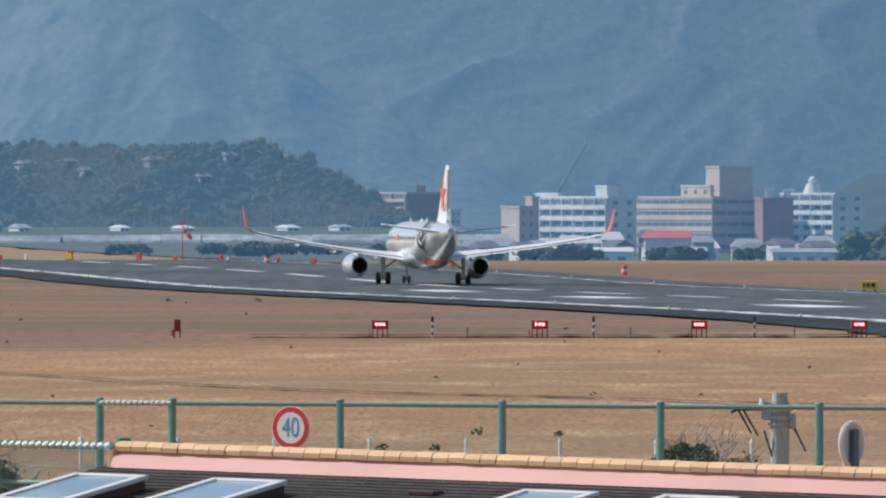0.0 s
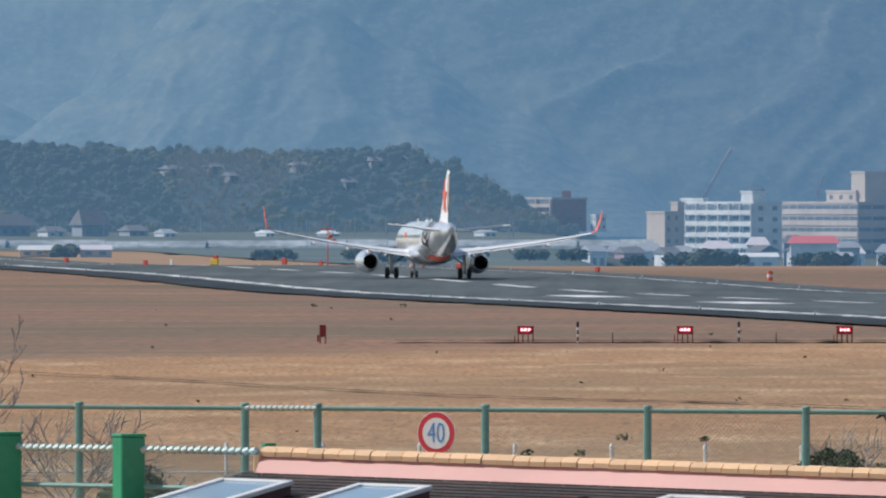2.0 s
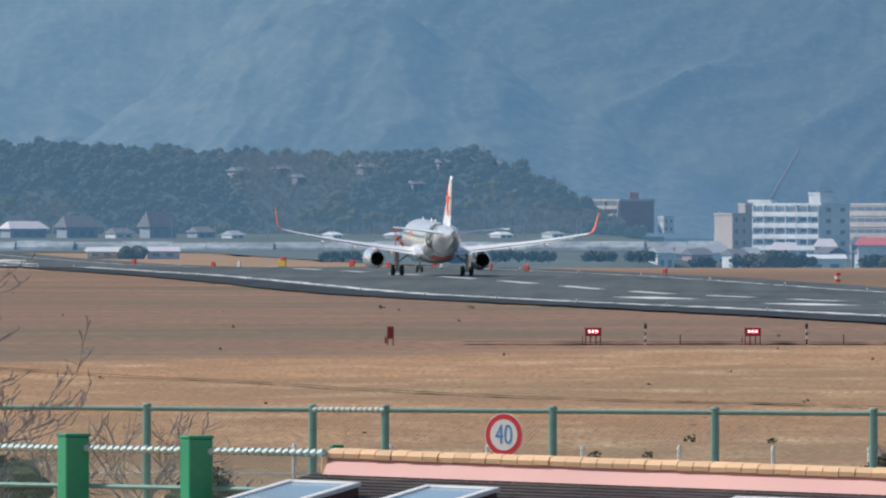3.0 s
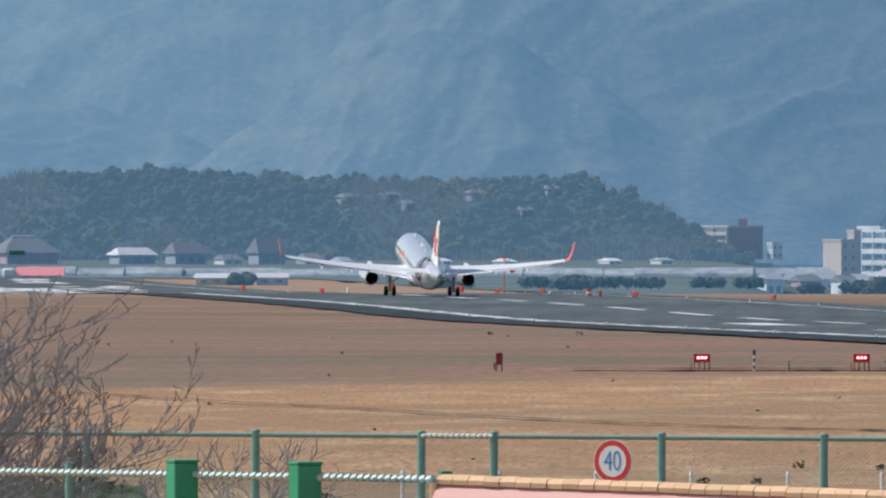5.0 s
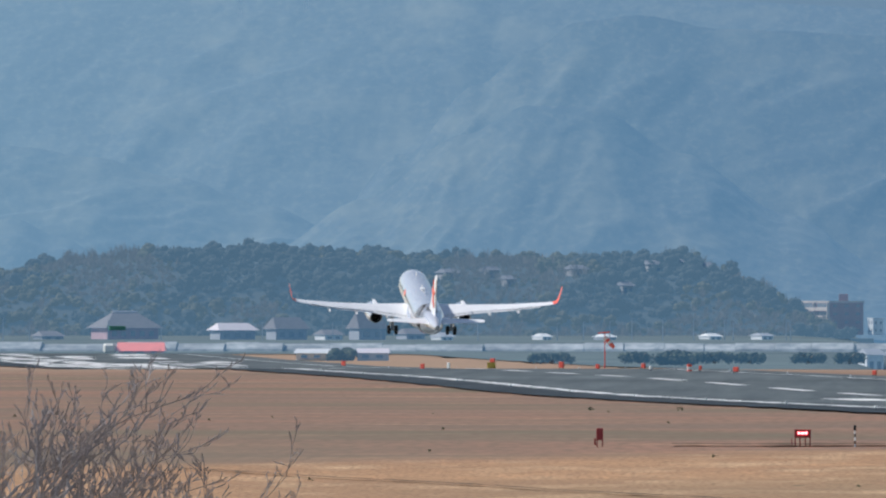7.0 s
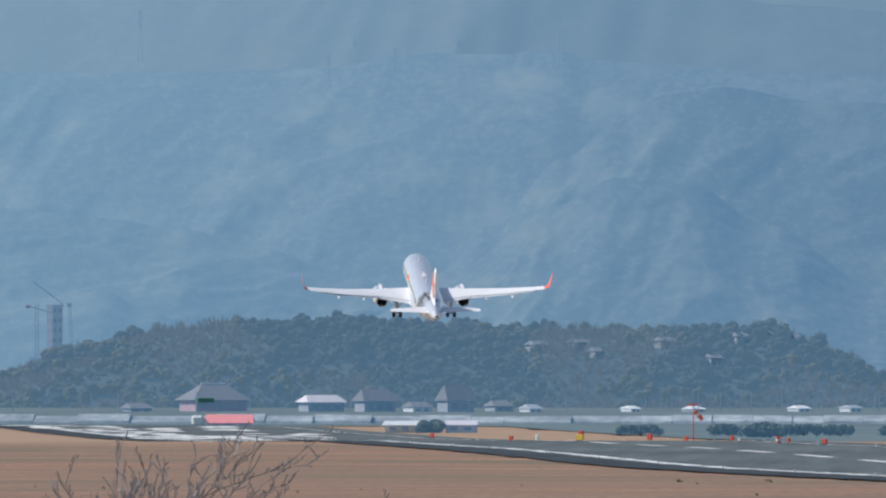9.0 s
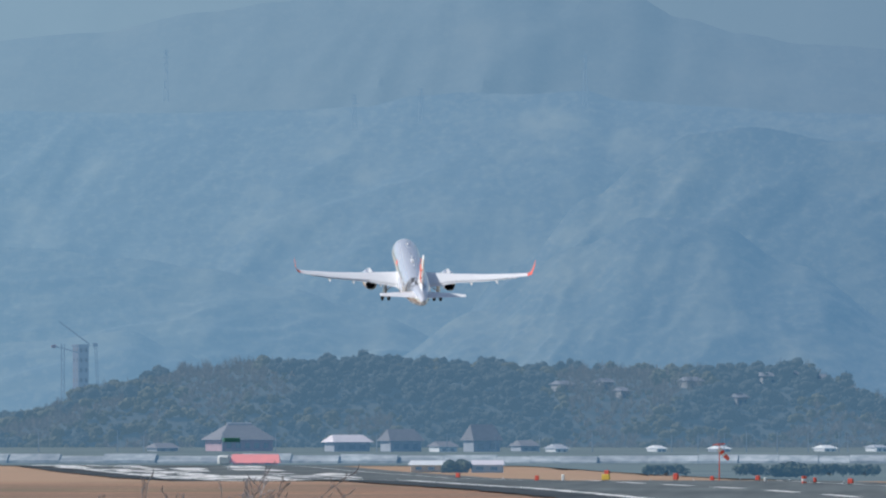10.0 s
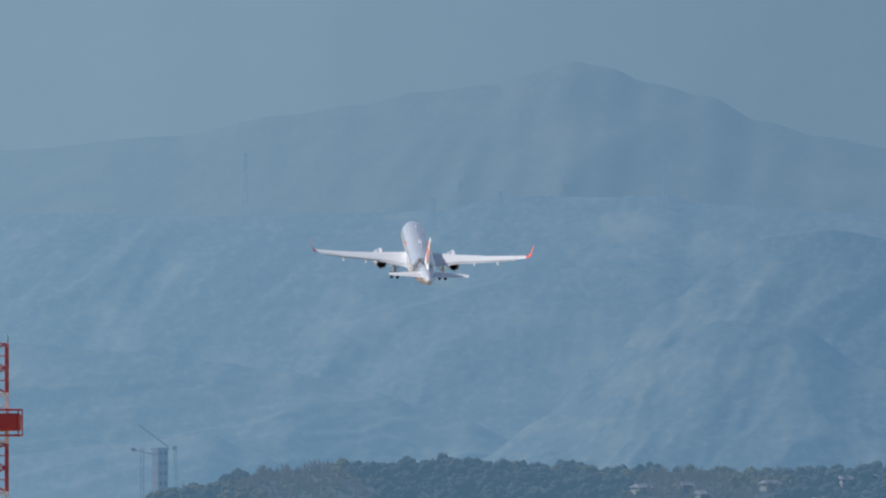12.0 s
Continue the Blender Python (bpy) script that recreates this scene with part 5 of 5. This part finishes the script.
def roof_house():
    M_cap = mat("orange_cap_tile", (0.86, 0.56, 0.32), 0.6, grain=0.5, size=0.12, second=(0.78, 0.46, 0.24))
    # each cap tile fired a little lighter or darker
    nt = M_cap.node_tree
    info, hs, mr = nt.nodes.new("ShaderNodeObjectInfo"), nt.nodes.new("ShaderNodeHueSaturation"), nt.nodes.new("ShaderNodeMapRange")
    mr.inputs[3].default_value, mr.inputs[4].default_value = 0.86, 1.12
    base = nt.nodes["Principled BSDF"].inputs["Base Color"]
    nt.links.new(base.links[0].from_socket, hs.inputs["Color"])
    nt.links.new(info.outputs["Random"], mr.inputs[0])
    nt.links.new(mr.outputs[0], hs.inputs["Value"])
    nt.links.new(hs.outputs[0], base)
    M_pink = mat("pink_flashing", (0.80, 0.45, 0.39), 0.6, grain=0.5, size=0.5, second=(0.70, 0.36, 0.31), big=0.1, bigsize=2)
    M_shingle = mat("dark_shingle", (0.045, 0.035, 0.034), 0.75, grain=0.8, size=0.25, second=(0.075, 0.06, 0.055), big=0.2, bigsize=2.0, bump=0.01, island=0.3)
    # pale blue base colour stands in for the reflected sky
    M_sky = mat("skylight_glass", (0.30, 0.42, 0.52), 0.12, 0.0, grain=0.25, size=0.6, second=(0.22, 0.34, 0.45))
    M_maroon = mat("maroon_kerb", (0.10, 0.045, 0.045), 0.7, grain=0.5, size=0.2)
    ang = math.degrees(math.atan2(-0.423, 0.906))
    t = thing("roof_building", "low pink building with dark shingle roof and skylights", "building", pose(-4.23, 165, 0, 0, 0, ang) @ pose(0, 0, 0, 0, 1.35, 0))
    # own axes: x along the ridge, -y down the slope towards the road
    L = 17.0
    z0, sl = 5.75, math.tan(radians(6.5))
    part("wall", box(B(), (L / 2 - 0.1, -6.0, (2.2 + 4.2) / 2), (L - 0.6, 11.4, 2.0), 0.02), M_pink, t)
    roof = part("roof", loft(B(), [[(-0.25, 0.05, z0), (L, 0.05, z0), (L, 0.05, z0 - 0.22), (-0.25, 0.05, z0 - 0.22)],
                                   [(-0.25, -12.5, z0 - 12.55 * sl), (L, -12.5, z0 - 12.55 * sl), (L, -12.5, z0 - 12.55 * sl - 0.22), (-0.25, -12.5, z0 - 12.55 * sl - 0.22)]]), M_shingle, t, "dark shingle roof")
    bm = B()
    rng = random.Random(2)
    for r in range(22):
        d = 0.05 + r * 0.26
        x = -0.24 - rng.random() * 0.3
        while x < L - 0.3:
            w = rng.uniform(0.28, 0.36)
            if x > -0.25:
                vs = [bm.verts.new(p) for p in ((x, -d, z0 - d * sl + 0.008), (x + w - 0.012, -d, z0 - d * sl + 0.008), (x + w - 0.012, -d - 0.27, z0 - (d + 0.27) * sl + 0.024), (x, -d - 0.27, z0 - (d + 0.27) * sl + 0.024),
                                                (x, -d - 0.27, z0 - (d + 0.27) * sl + 0.004), (x + w - 0.012, -d - 0.27, z0 - (d + 0.27) * sl + 0.004))]
                bm.faces.new((vs[0], vs[3], vs[2], vs[1]))
                bm.faces.new((vs[3], vs[4], vs[5], vs[2]))
            x += w
    sh = part("shingles", bm, M_shingle, roof)
    tagged(sh, "overlapping dark roof shingles", kind="stuff")
    sec = ((0.11, 0.21), (-0.09, 0.21), (-0.3, -0.03), (-0.3, -0.07), (0.11, -0.07))
    part("ridge_flashing", loft(B(), [[(x, y, z0 + z) for y, z in sec] for x in (0.0, L)]), M_pink, t, "pink painted sloping ridge flashing")
    cap = part("cap_row", box(B(), (L / 2, 0.02, z0 + 0.215), (L, 0.2, 0.05), 0.01), M_pink, t)
    me = None
    n = int(L / 0.222)
    for k in range(n):
        if me is None:
            bm = B()
            loft(bm, [[(x, 0.15, -0.02), (x, 0.12, 0.085), (x, 0.04, 0.105), (x, -0.1, 0.09), (x, -0.15, 0.04), (x, -0.15, -0.02)] for x in (0.004, 0.214)])
            first = part("cap_tile", bm, M_cap, t, "")
            me = first.data
            first.matrix_basis = pose(0.0, 0, z0 + 0.215)
        else:
            ob = new("cap_tile", me)
            ob.parent = t
            ob.matrix_basis = pose(k * 0.222, rng.uniform(-0.006, 0.006), z0 + 0.215 + rng.uniform(-0.004, 0.004), rng.uniform(-1.2, 1.2), 0, 0)
    part("end_tile", box(B(), (-0.04, -0.02, z0 + 0.1), (0.1, 0.3, 0.36), 0.02), M_cap, t)
    # skylights
    tilt = math.degrees(math.atan(sl))
    for s in (0.86, 2.79, 7.06, 8.96, 12.8):
        sk = part("skylight", box(B(), (0, 0, 0.06), (0.98, 2.3, 0.16), 0.012), M_maroon, t, "glazed skylight with white frame")
        d = 3.1
        sk.matrix_basis = pose(s, -d, z0 - d * sl, tilt, 0, 0)
        bm = B()
        for cx, cy, sx, sy in ((-0.46, 0, 0.12, 2.36), (0.46, 0, 0.12, 2.36), (0, 1.12, 0.9, 0.13), (0, -1.12, 0.9, 0.13)):
            box(bm, (cx, cy, 0.165), (sx, sy, 0.06), 0.012)
        part("frame", bm, M_whitep, sk, "white metal frame")
        part("pane", box(B(), (0, 0, 0.155), (0.82, 2.14, 0.03)), M_sky, sk, "glass pane coloured like the sky it reflects")
    # small vent lying on the slope
    bm = box(B(), (5.0, -1.5, z0 - 1.5 * sl + 0.03), (0.35, 0.3, 0.06), 0.01)
    part("vent", bm, M_maroon, t)


M_gback = mat("dull_sign_back", (0.66, 0.70, 0.72), 0.5, 0.0, grain=0.4, size=0.2)


M_slate = mat("slate_grey_paint", (0.10, 0.14, 0.17), 0.5, 0.2, grain=0.4, size=0.2)


def road_signs():
    t = thing("speed_sign", "round speed limit sign with red rim", "road sign", pose(-2.16, 185, 0, 0, 0, -29))
    c = 5.86
    disc = lambda r, y0, y1: tube(B(), (0, y1, c), (0, y0, c), r, r, 40)
    plate = part("plate", disc(0.312, -0.010, 0.0), M_whitep, t)
    part("rim", disc(0.30, -0.013, -0.009), M_signr, t, "red ring")
    part("face", disc(0.222, -0.017, -0.012), M_whitep, t, "white face")
    cu = bpy.data.curves.new("digits", "FONT")
    cu.body, cu.size, cu.align_x, cu.align_y, cu.extrude, cu.offset = "40", 0.40, "CENTER", "CENTER", 0.002, -0.004
    cu.materials.append(M_blue)
    d = new("digits", cu)
    d.parent = t
    d.matrix_basis = pose(0, -0.021, c - 0.005, 90, 0, 0) @ Matrix.Diagonal((0.72, 1.02, 1, 1))
    tagged(d, "blue number forty")
    part("sign_post", tube(B(), (0, 0.05, 2.3), (0, 0.05, c + 0.2), 0.03, 0.03, 10), M_galv, t)
    part("bracket", box(B(), (0, 0.025, c), (0.3, 0.04, 0.05)), M_galv, t)
    # a sign seen from behind
    t = thing("turned_sign", "back of a round metal sign on its post", "road sign", pose(6.25, 199, 0, 0, 0, 57))
    c = 5.36
    part("plate", tube(B(), (0, 0, c), (0, 0.012, c), 0.335, 0.335, 36), M_gback, t)
    bm = B()
    n = 36
    for k in range(n):
        a, b = 2 * math.pi * k / n, 2 * math.pi * (k + 1) / n
        tube(bm, (0.325 * math.cos(a), -0.01, c + 0.325 * math.sin(a)), (0.325 * math.cos(b), -0.01, c + 0.325 * math.sin(b)), 0.035, 0.035, 6)
    part("rim", bm, M_whitep, t, "pale rolled rim")
    part("sign_post", box(B(), (0, -0.06, (2.3 + c + 0.22) / 2), (0.16, 0.09, c + 0.22 - 2.3), 0.02), M_slate, t, "dark grey post")
    # concrete pole with fittings and cables
    t = thing("utility_pole", "grey concrete utility pole with insulators and cables", "utility pole", pose(6.48, 250, 0))
    top = 5.33
    part("shaft", tube(B(), (0, 0, 2.2), (0, 0, top - 0.18), 0.20, 0.18, 16), M_conc, t)
    part("top_cap", tube(B(), (0, 0, top - 0.18), (0, 0, top), 0.155, 0.15, 14), M_conc, t)
    for z, r in ((5.0, 0.235), (4.85, 0.23), (4.72, 0.24)):
        part("collar", tube(B(), (0, 0, z - 0.035), (0, 0, z + 0.035), r, r, 14), M_conc, t)
    part("fitting", box(B(), (-0.25, -0.05, 4.98), (0.22, 0.2, 0.34), 0.03), M_galv, t)
    part("insulator", tube(B(), (-0.34, -0.1, 5.06), (-0.34, -0.1, 5.22), 0.07, 0.05, 8), M_whitep, t)
    part("fitting", box(B(), (0.24, -0.05, 4.78), (0.14, 0.16, 0.3), 0.03), M_conc, t)
    part("cross_arm", box(B(), (-0.45, -0.1, 5.02), (0.9, 0.07, 0.07)), M_dark, t)
    for p, q in (((-0.8, -0.1, 5.0), (-0.55, -0.1, 4.55)), ((-0.7, -0.1, 5.0), (-0.42, -0.1, 4.5)), ((0.25, -0.1, 4.7), (0.5, -0.1, 4.2)), ((-0.95, -0.1, 4.95), (-0.62, -0.1, 5.06)), ((-0.3, -0.1, 4.6), (-0.15, -0.1, 4.1))):
        part("cable", tube(B(), p, q, 0.022, 0.018, 6), M_dark, t)
    # white guard posts beyond the fence
    g = thing("guard_post", "slim white guard post with rounded top", "guard post", pose(-1.48, 262, 2.2), "guard posts beyond the fence")
    part("rod", tube(B(), (0, 0, 0), (0, 0, 1.95), 0.04, 0.04, 8), M_whitep, g)
    part("tip", tube(B(), (0, 0, 1.95), (0, 0, 2.03), 0.055, 0.02, 8), M_whitep, g)
    for x in (-5.35, -3.4, 0.47, 2.36, 4.3, 6.23, 8.1, -7.3, -9.2):
        copy_thing(g, pose(x, 262, 2.2 - 0.004 * x))
    r = thing("pipe_rail", "white pipe rail behind the fence", "rail")
    part("pipe", tube(B(), (-12, 262, 3.65), (9, 262, 3.62), 0.018, 0.018, 6), M_whitep, r)


def bare_branches(rng, verts, faces, p, d, length, r, depth, lean):
    """Twigs: a bent limb of short tapering prisms that forks again and again."""
    steps = 4
    for k in range(steps):
        q = p + d * (length / steps)
        r1 = r * (0.93 if k < steps - 1 else 0.85)
        a = d.orthogonal().normalized()
        b = d.cross(a)
        i = len(verts)
        for c, rr in ((p, r), (q, r1)):
            for m in range(4):
                an = m * math.pi / 2
                verts.append(c + (a * math.cos(an) + b * math.sin(an)) * rr)
        for m in range(4):
            n = (m + 1) % 4
            faces.append((i + m, i + n, i + 4 + n, i + 4 + m))
        p, r = q, r1
        d = (d + Vector((rng.gauss(0, 0.16), rng.gauss(0, 0.16), rng.gauss(0.03, 0.12))) + lean * 0.03).normalized()
        if depth > 0 and k >= 1:
            side = (d + Vector((rng.gauss(0, 0.62), rng.gauss(0, 0.5), rng.gauss(0.15, 0.4)))).normalized()
            bare_branches(rng, verts, faces, p, side, length * rng.uniform(0.55, 0.8), max(0.009, r * rng.uniform(0.5, 0.78)), depth - 1, lean)


def bare_tree(name, label, x, y, base, height, limbs, seed, r0, depth=4, lean=(0.3, 0, 0.4), spread=0.5, category="tree"):
    rng = random.Random(seed)
    t = thing(name, label, category, pose(x, y, base))
    trunk_h = height * 0.22
    part("trunk", tube(B(), (0, 0, -0.1), (0, 0, trunk_h), r0 * 1.4, r0, 10), M_bark, t)
    for k in range(limbs):
        v, f = [], []
        a = 6.283 * k / limbs + rng.uniform(-0.3, 0.3)
        d = Vector((math.cos(a) * spread, math.sin(a) * spread, 0.8)).normalized()
        bare_branches(rng, v, f, Vector((0, 0, trunk_h * rng.uniform(0.7, 1.0))), d, height * 0.42 * rng.uniform(0.8, 1.1), r0 * rng.uniform(0.5, 0.7), depth, Vector(lean))
        joined("limb", v, f, M_bark, kind="", parent=t)
    return t


def twigs(rng, verts, faces, p, d, length, r, depth):
    """A limb that bends upwards and carries finer twigs along its outer part."""
    steps = 7 if depth > 2 else 5
    for k in range(steps):
        q = p + d * (length / steps)
        r1 = max(0.006, r * 0.87)
        a = d.orthogonal().normalized()
        b = d.cross(a)
        i = len(verts)
        for c, rr in ((p, r), (q, r1)):
            for m in range(4):
                an = m * math.pi / 2
                verts.append(c + (a * math.cos(an) + b * math.sin(an)) * rr)
        for m in range(4):
            n = (m + 1) % 4
            faces.append((i + m, i + n, i + 4 + n, i + 4 + m))
        p, r = q, r1
        d = (d + Vector((rng.gauss(0.01, 0.10), rng.gauss(0, 0.10), rng.gauss(0.02, 0.09)))).normalized()
        if depth > 3 and d.z > 0.84:
            d = Vector((d.x + 0.3, d.y, 0.84)).normalized()
        if depth > 0 and k >= (1 if depth < 4 else 2):
            side = (d * 0.9 + Vector((rng.gauss(-0.05, 0.5), rng.gauss(0, 0.4), rng.gauss(0.34, 0.36)))).normalized()
            twigs(rng, verts, faces, p, side, length * rng.uniform(0.22, 0.42), max(0.008, r * rng.uniform(0.45, 0.7)), depth - 1)


def sweeping_tree(label, x, y, base, limbs, seed, reach, fan):
    """A bare tree whose limbs lean over to one side; fan gives their lowest and steepest angle."""
    rng = random.Random(seed)
    t = thing("bare_tree", label, "tree", pose(x, y, base))
    part("trunk", tube(B(), (0, 0, -0.1), (0.25, 0, 1.2), 0.17, 0.12, 10), M_bark, t)
    for k in range(limbs):
        v, f = [], []
        e = radians(fan[0] + (fan[1] - fan[0]) * (k + rng.random()) / limbs)
        d = Vector((math.cos(e), rng.gauss(0, 0.25), math.sin(e))).normalized()
        twigs(rng, v, f, Vector((0.2, 0, rng.uniform(0.8, 1.15))), d, reach * rng.uniform(0.78, 1.0), rng.uniform(0.055, 0.088), 4)
        joined("limb", v, f, M_bark, kind="", parent=t)


def near_plants():
    sweeping_tree("leafless grey tree with sweeping limbs", -14.4, 185, 2.4, 16, 11, 5.0, (16, 62))
    sweeping_tree("leafless grey tree with many fine twigs", -13.2, 187, 2.4, 10, 12, 4.1, (8, 54))
    sweeping_tree("leafless grey tree with many fine twigs", -13.9, 183, 2.4, 9, 17, 4.3, (18, 64))
    bare_tree("bare_shrub", "leafless brown shrub behind the fence", -10.2, 256, 2.4, 2.8, 7, 13, 0.03, 3, (0, 0, 0.5), 0.6, "shrub")
    bare_tree("bare_shrub", "leafless brown shrub behind the fence", -12.0, 256, 2.4, 2.2, 7, 14, 0.03, 3, (0, 0, 0.5), 0.6, "shrub")
    bare_tree("bare_shrub", "thin twiggy shrub beside a pole", 5.0, 256, 2.4, 2.4, 8, 15, 0.03, 3, (0, 0, 0.5), 0.5, "shrub")
    bush("roadside_bush", "green leafy shrub with thin twigs beside a pole", 4.9, 255, 1.5, 4.75, 2.4, M_leaf, 71, 1500, 0.045)
    bush("roadside_bush", "low green shrub beyond the fence", 5.9, 256, 1.4, 4.35, 2.4, M_leaf, 72, 700, 0.045)
    bush("roadside_bush", "dark green shrub among bare branches", -13.0, 246, 1.6, 5.25, 2.4, M_leaf, 73, 900, 0.05)
    bush("roadside_bush", "dark green shrub among bare branches", -14.3, 246, 1.8, 5.1, 2.4, M_leaf, 74, 900, 0.05)
    bush("roadside_bush", "low green shrub behind the road fence", -6.0, 200, 1.6, 4.75, 2.4, M_leaf, 75, 700, 0.05)
    bush("roadside_bush", "low green shrub behind the road fence", -8.6, 258, 2.2, 4.2, 2.4, M_leaf, 76, 700, 0.05)


def radio_mast():
    # red darkened to imitate the mast's shaded side
    M_red = mat("mast_red_shaded", (0.42, 0.035, 0.04), 0.55, grain=0.3, size=0.6)
    t = thing("lattice_mast", "red and white lattice mast with red box", "mast", pose(-34.5, 420, 0))
    w = 0.42
    for a, b, m in ((0.75, 4.0, M_red), (4.0, 6.6, M_whitep), (6.6, 8.3, M_red), (8.3, 9.9, M_whitep), (9.9, 11.45, M_red), (11.45, 13.1, M_whitep), (13.1, 14.7, M_red)):
        bm = B()
        for sx in (-w, w):
            for sy in (-w, w):
                tube(bm, (sx, sy, a), (sx, sy, b), 0.035, 0.035, 6)
        n = max(2, int((b - a) / 0.36))
        for k in range(n):
            c, e = a + (b - a) * k / n, a + (b - a) * (k + 1) / n
            s = 1 if k % 2 else -1
            for sy in (-w, w):
                tube(bm, (-s * w, sy, c), (s * w, sy, e), 0.016, 0.016, 4)
                tube(bm, (sy, -s * w, c), (sy, s * w, e), 0.016, 0.016, 4)
                tube(bm, (-w, sy, e), (w, sy, e), 0.016, 0.016, 4)
        part("lattice", bm, m, t)
    part("antenna", tube(B(), (w, w, 14.7), (w, w, 15.0), 0.015, 0.01, 6), M_dark, t)
    part("drum_box", box(B(), (0, -0.1, 12.15), (1.7, 1.5, 0.56), 0.05), M_red, t, "solid red box")
    for zz in (11.72, 12.55):
        for q in (-1, 1):
            part("guard_bar", tube(B(), (-0.86, q * 0.8, zz), (0.86, q * 0.8, zz), 0.03, 0.03, 6), M_red, t)
            part("guard_bar", tube(B(), (q * 0.86, -0.8, zz), (q * 0.86, 0.8, zz), 0.03, 0.03, 6), M_red, t)
    for sx in (-0.86, 0.86):
        for sy in (-0.8, 0.8):
            part("guard_bar", tube(B(), (sx, sy, 11.72), (sx, sy, 12.55), 0.025, 0.025, 6), M_red, t)
    t = thing("striped_pole", "thin red and white striped pole", "pole", pose(-24.7, 320, gz(320)))
    topz = 9.3 - 8 * 320 / 23000
    n = 10
    for k in range(n):
        a, b = gz(320) * 0 + (topz - gz(320)) * k / n, (topz - gz(320)) * (k + 1) / n
        part("band", tube(B(), (0, 0, a), (0, 0, b), 0.045, 0.045, 8), (M_whitep, M_red)[k % 2], t)


papi()
ground_detail()
airfield_fence()
near_fence()
road_signs()
near_plants()
radio_mast()
roof_house()


# ---- what moves: the airliner's take-off roll, rotation and climb ----
def motions():
    rows = []
    pitch = ((0, 0), (2.3, 0), (2.8, 0.8), (3.2, 1.9), (4.0, 4.4), (4.8, 6.9), (5.0, 7.6), (5.5, 9.3), (6, 10.3), (6.5, 11.0), (7, 11.9), (8, 13.4), (8.8, 14.4), (9.5, 15.2), (10.5, 15.8), (12, 16.5))
    bank = ((0, 0.6), (1, 0.4), (2, 0.6), (3, 0.8), (4.8, 0.9), (6, 1.1), (7, 0.6), (8.8, -0.4), (9.2, -0.3), (10, 0.7), (11, 1.3), (12, 1.7))
    climb = ((0, 0), (5.2, 0), (5.5, 0.3), (6, 1.35), (6.5, 2.45), (7, 4.3), (7.4, 6.1), (8, 9.2), (8.8, 14.7), (9.5, 20.3), (10, 24.8), (10.5, 29.4), (11, 34.5), (11.5, 40.0), (12, 45.7))

    def at(table, t):
        for (t0, v0), (t1, v1) in zip(table, table[1:]):
            if t <= t1:
                return v0 + (v1 - v0) * (t - t0) / (t1 - t0)
        return table[-1][1]

    for k in range(25):
        t = k * 0.5
        y = 1224.5 + 59.01 * t + 0.7836 * t * t
        sway = {0: 0.29, 1: 0.37, 2: 0.33, 3: 0.18, 4: 0.22, 5: 0.11, 6: 0.15, 7: 0.06, 8: -0.04, 9: -0.13, 10: -0.45, 11: -0.6, 12: -0.66, 13: -0.52,
                14: -0.5, 15: -0.44, 16: -0.36, 17: -0.29, 18: -0.16, 19: 0.1, 20: 0.12, 21: 0.38, 22: 0.2, 23: 0.35, 24: 0.47}[k]
        x = RX0 + RSLOPE * y + sway
        h = at(climb, t)
        z = h if h > 6 else gz(y) * (1 - h / 6) + 0.12 * (1 - h / 6) + h
        rows.append((t, pose(x, y, z, 0, 0, HEADING + 0.5) @ pose(0, 0, 0, at(pitch, t)) @ pose(0, 0, 0, 0, at(bank, t))))
    walk(plane, rows)


motions()
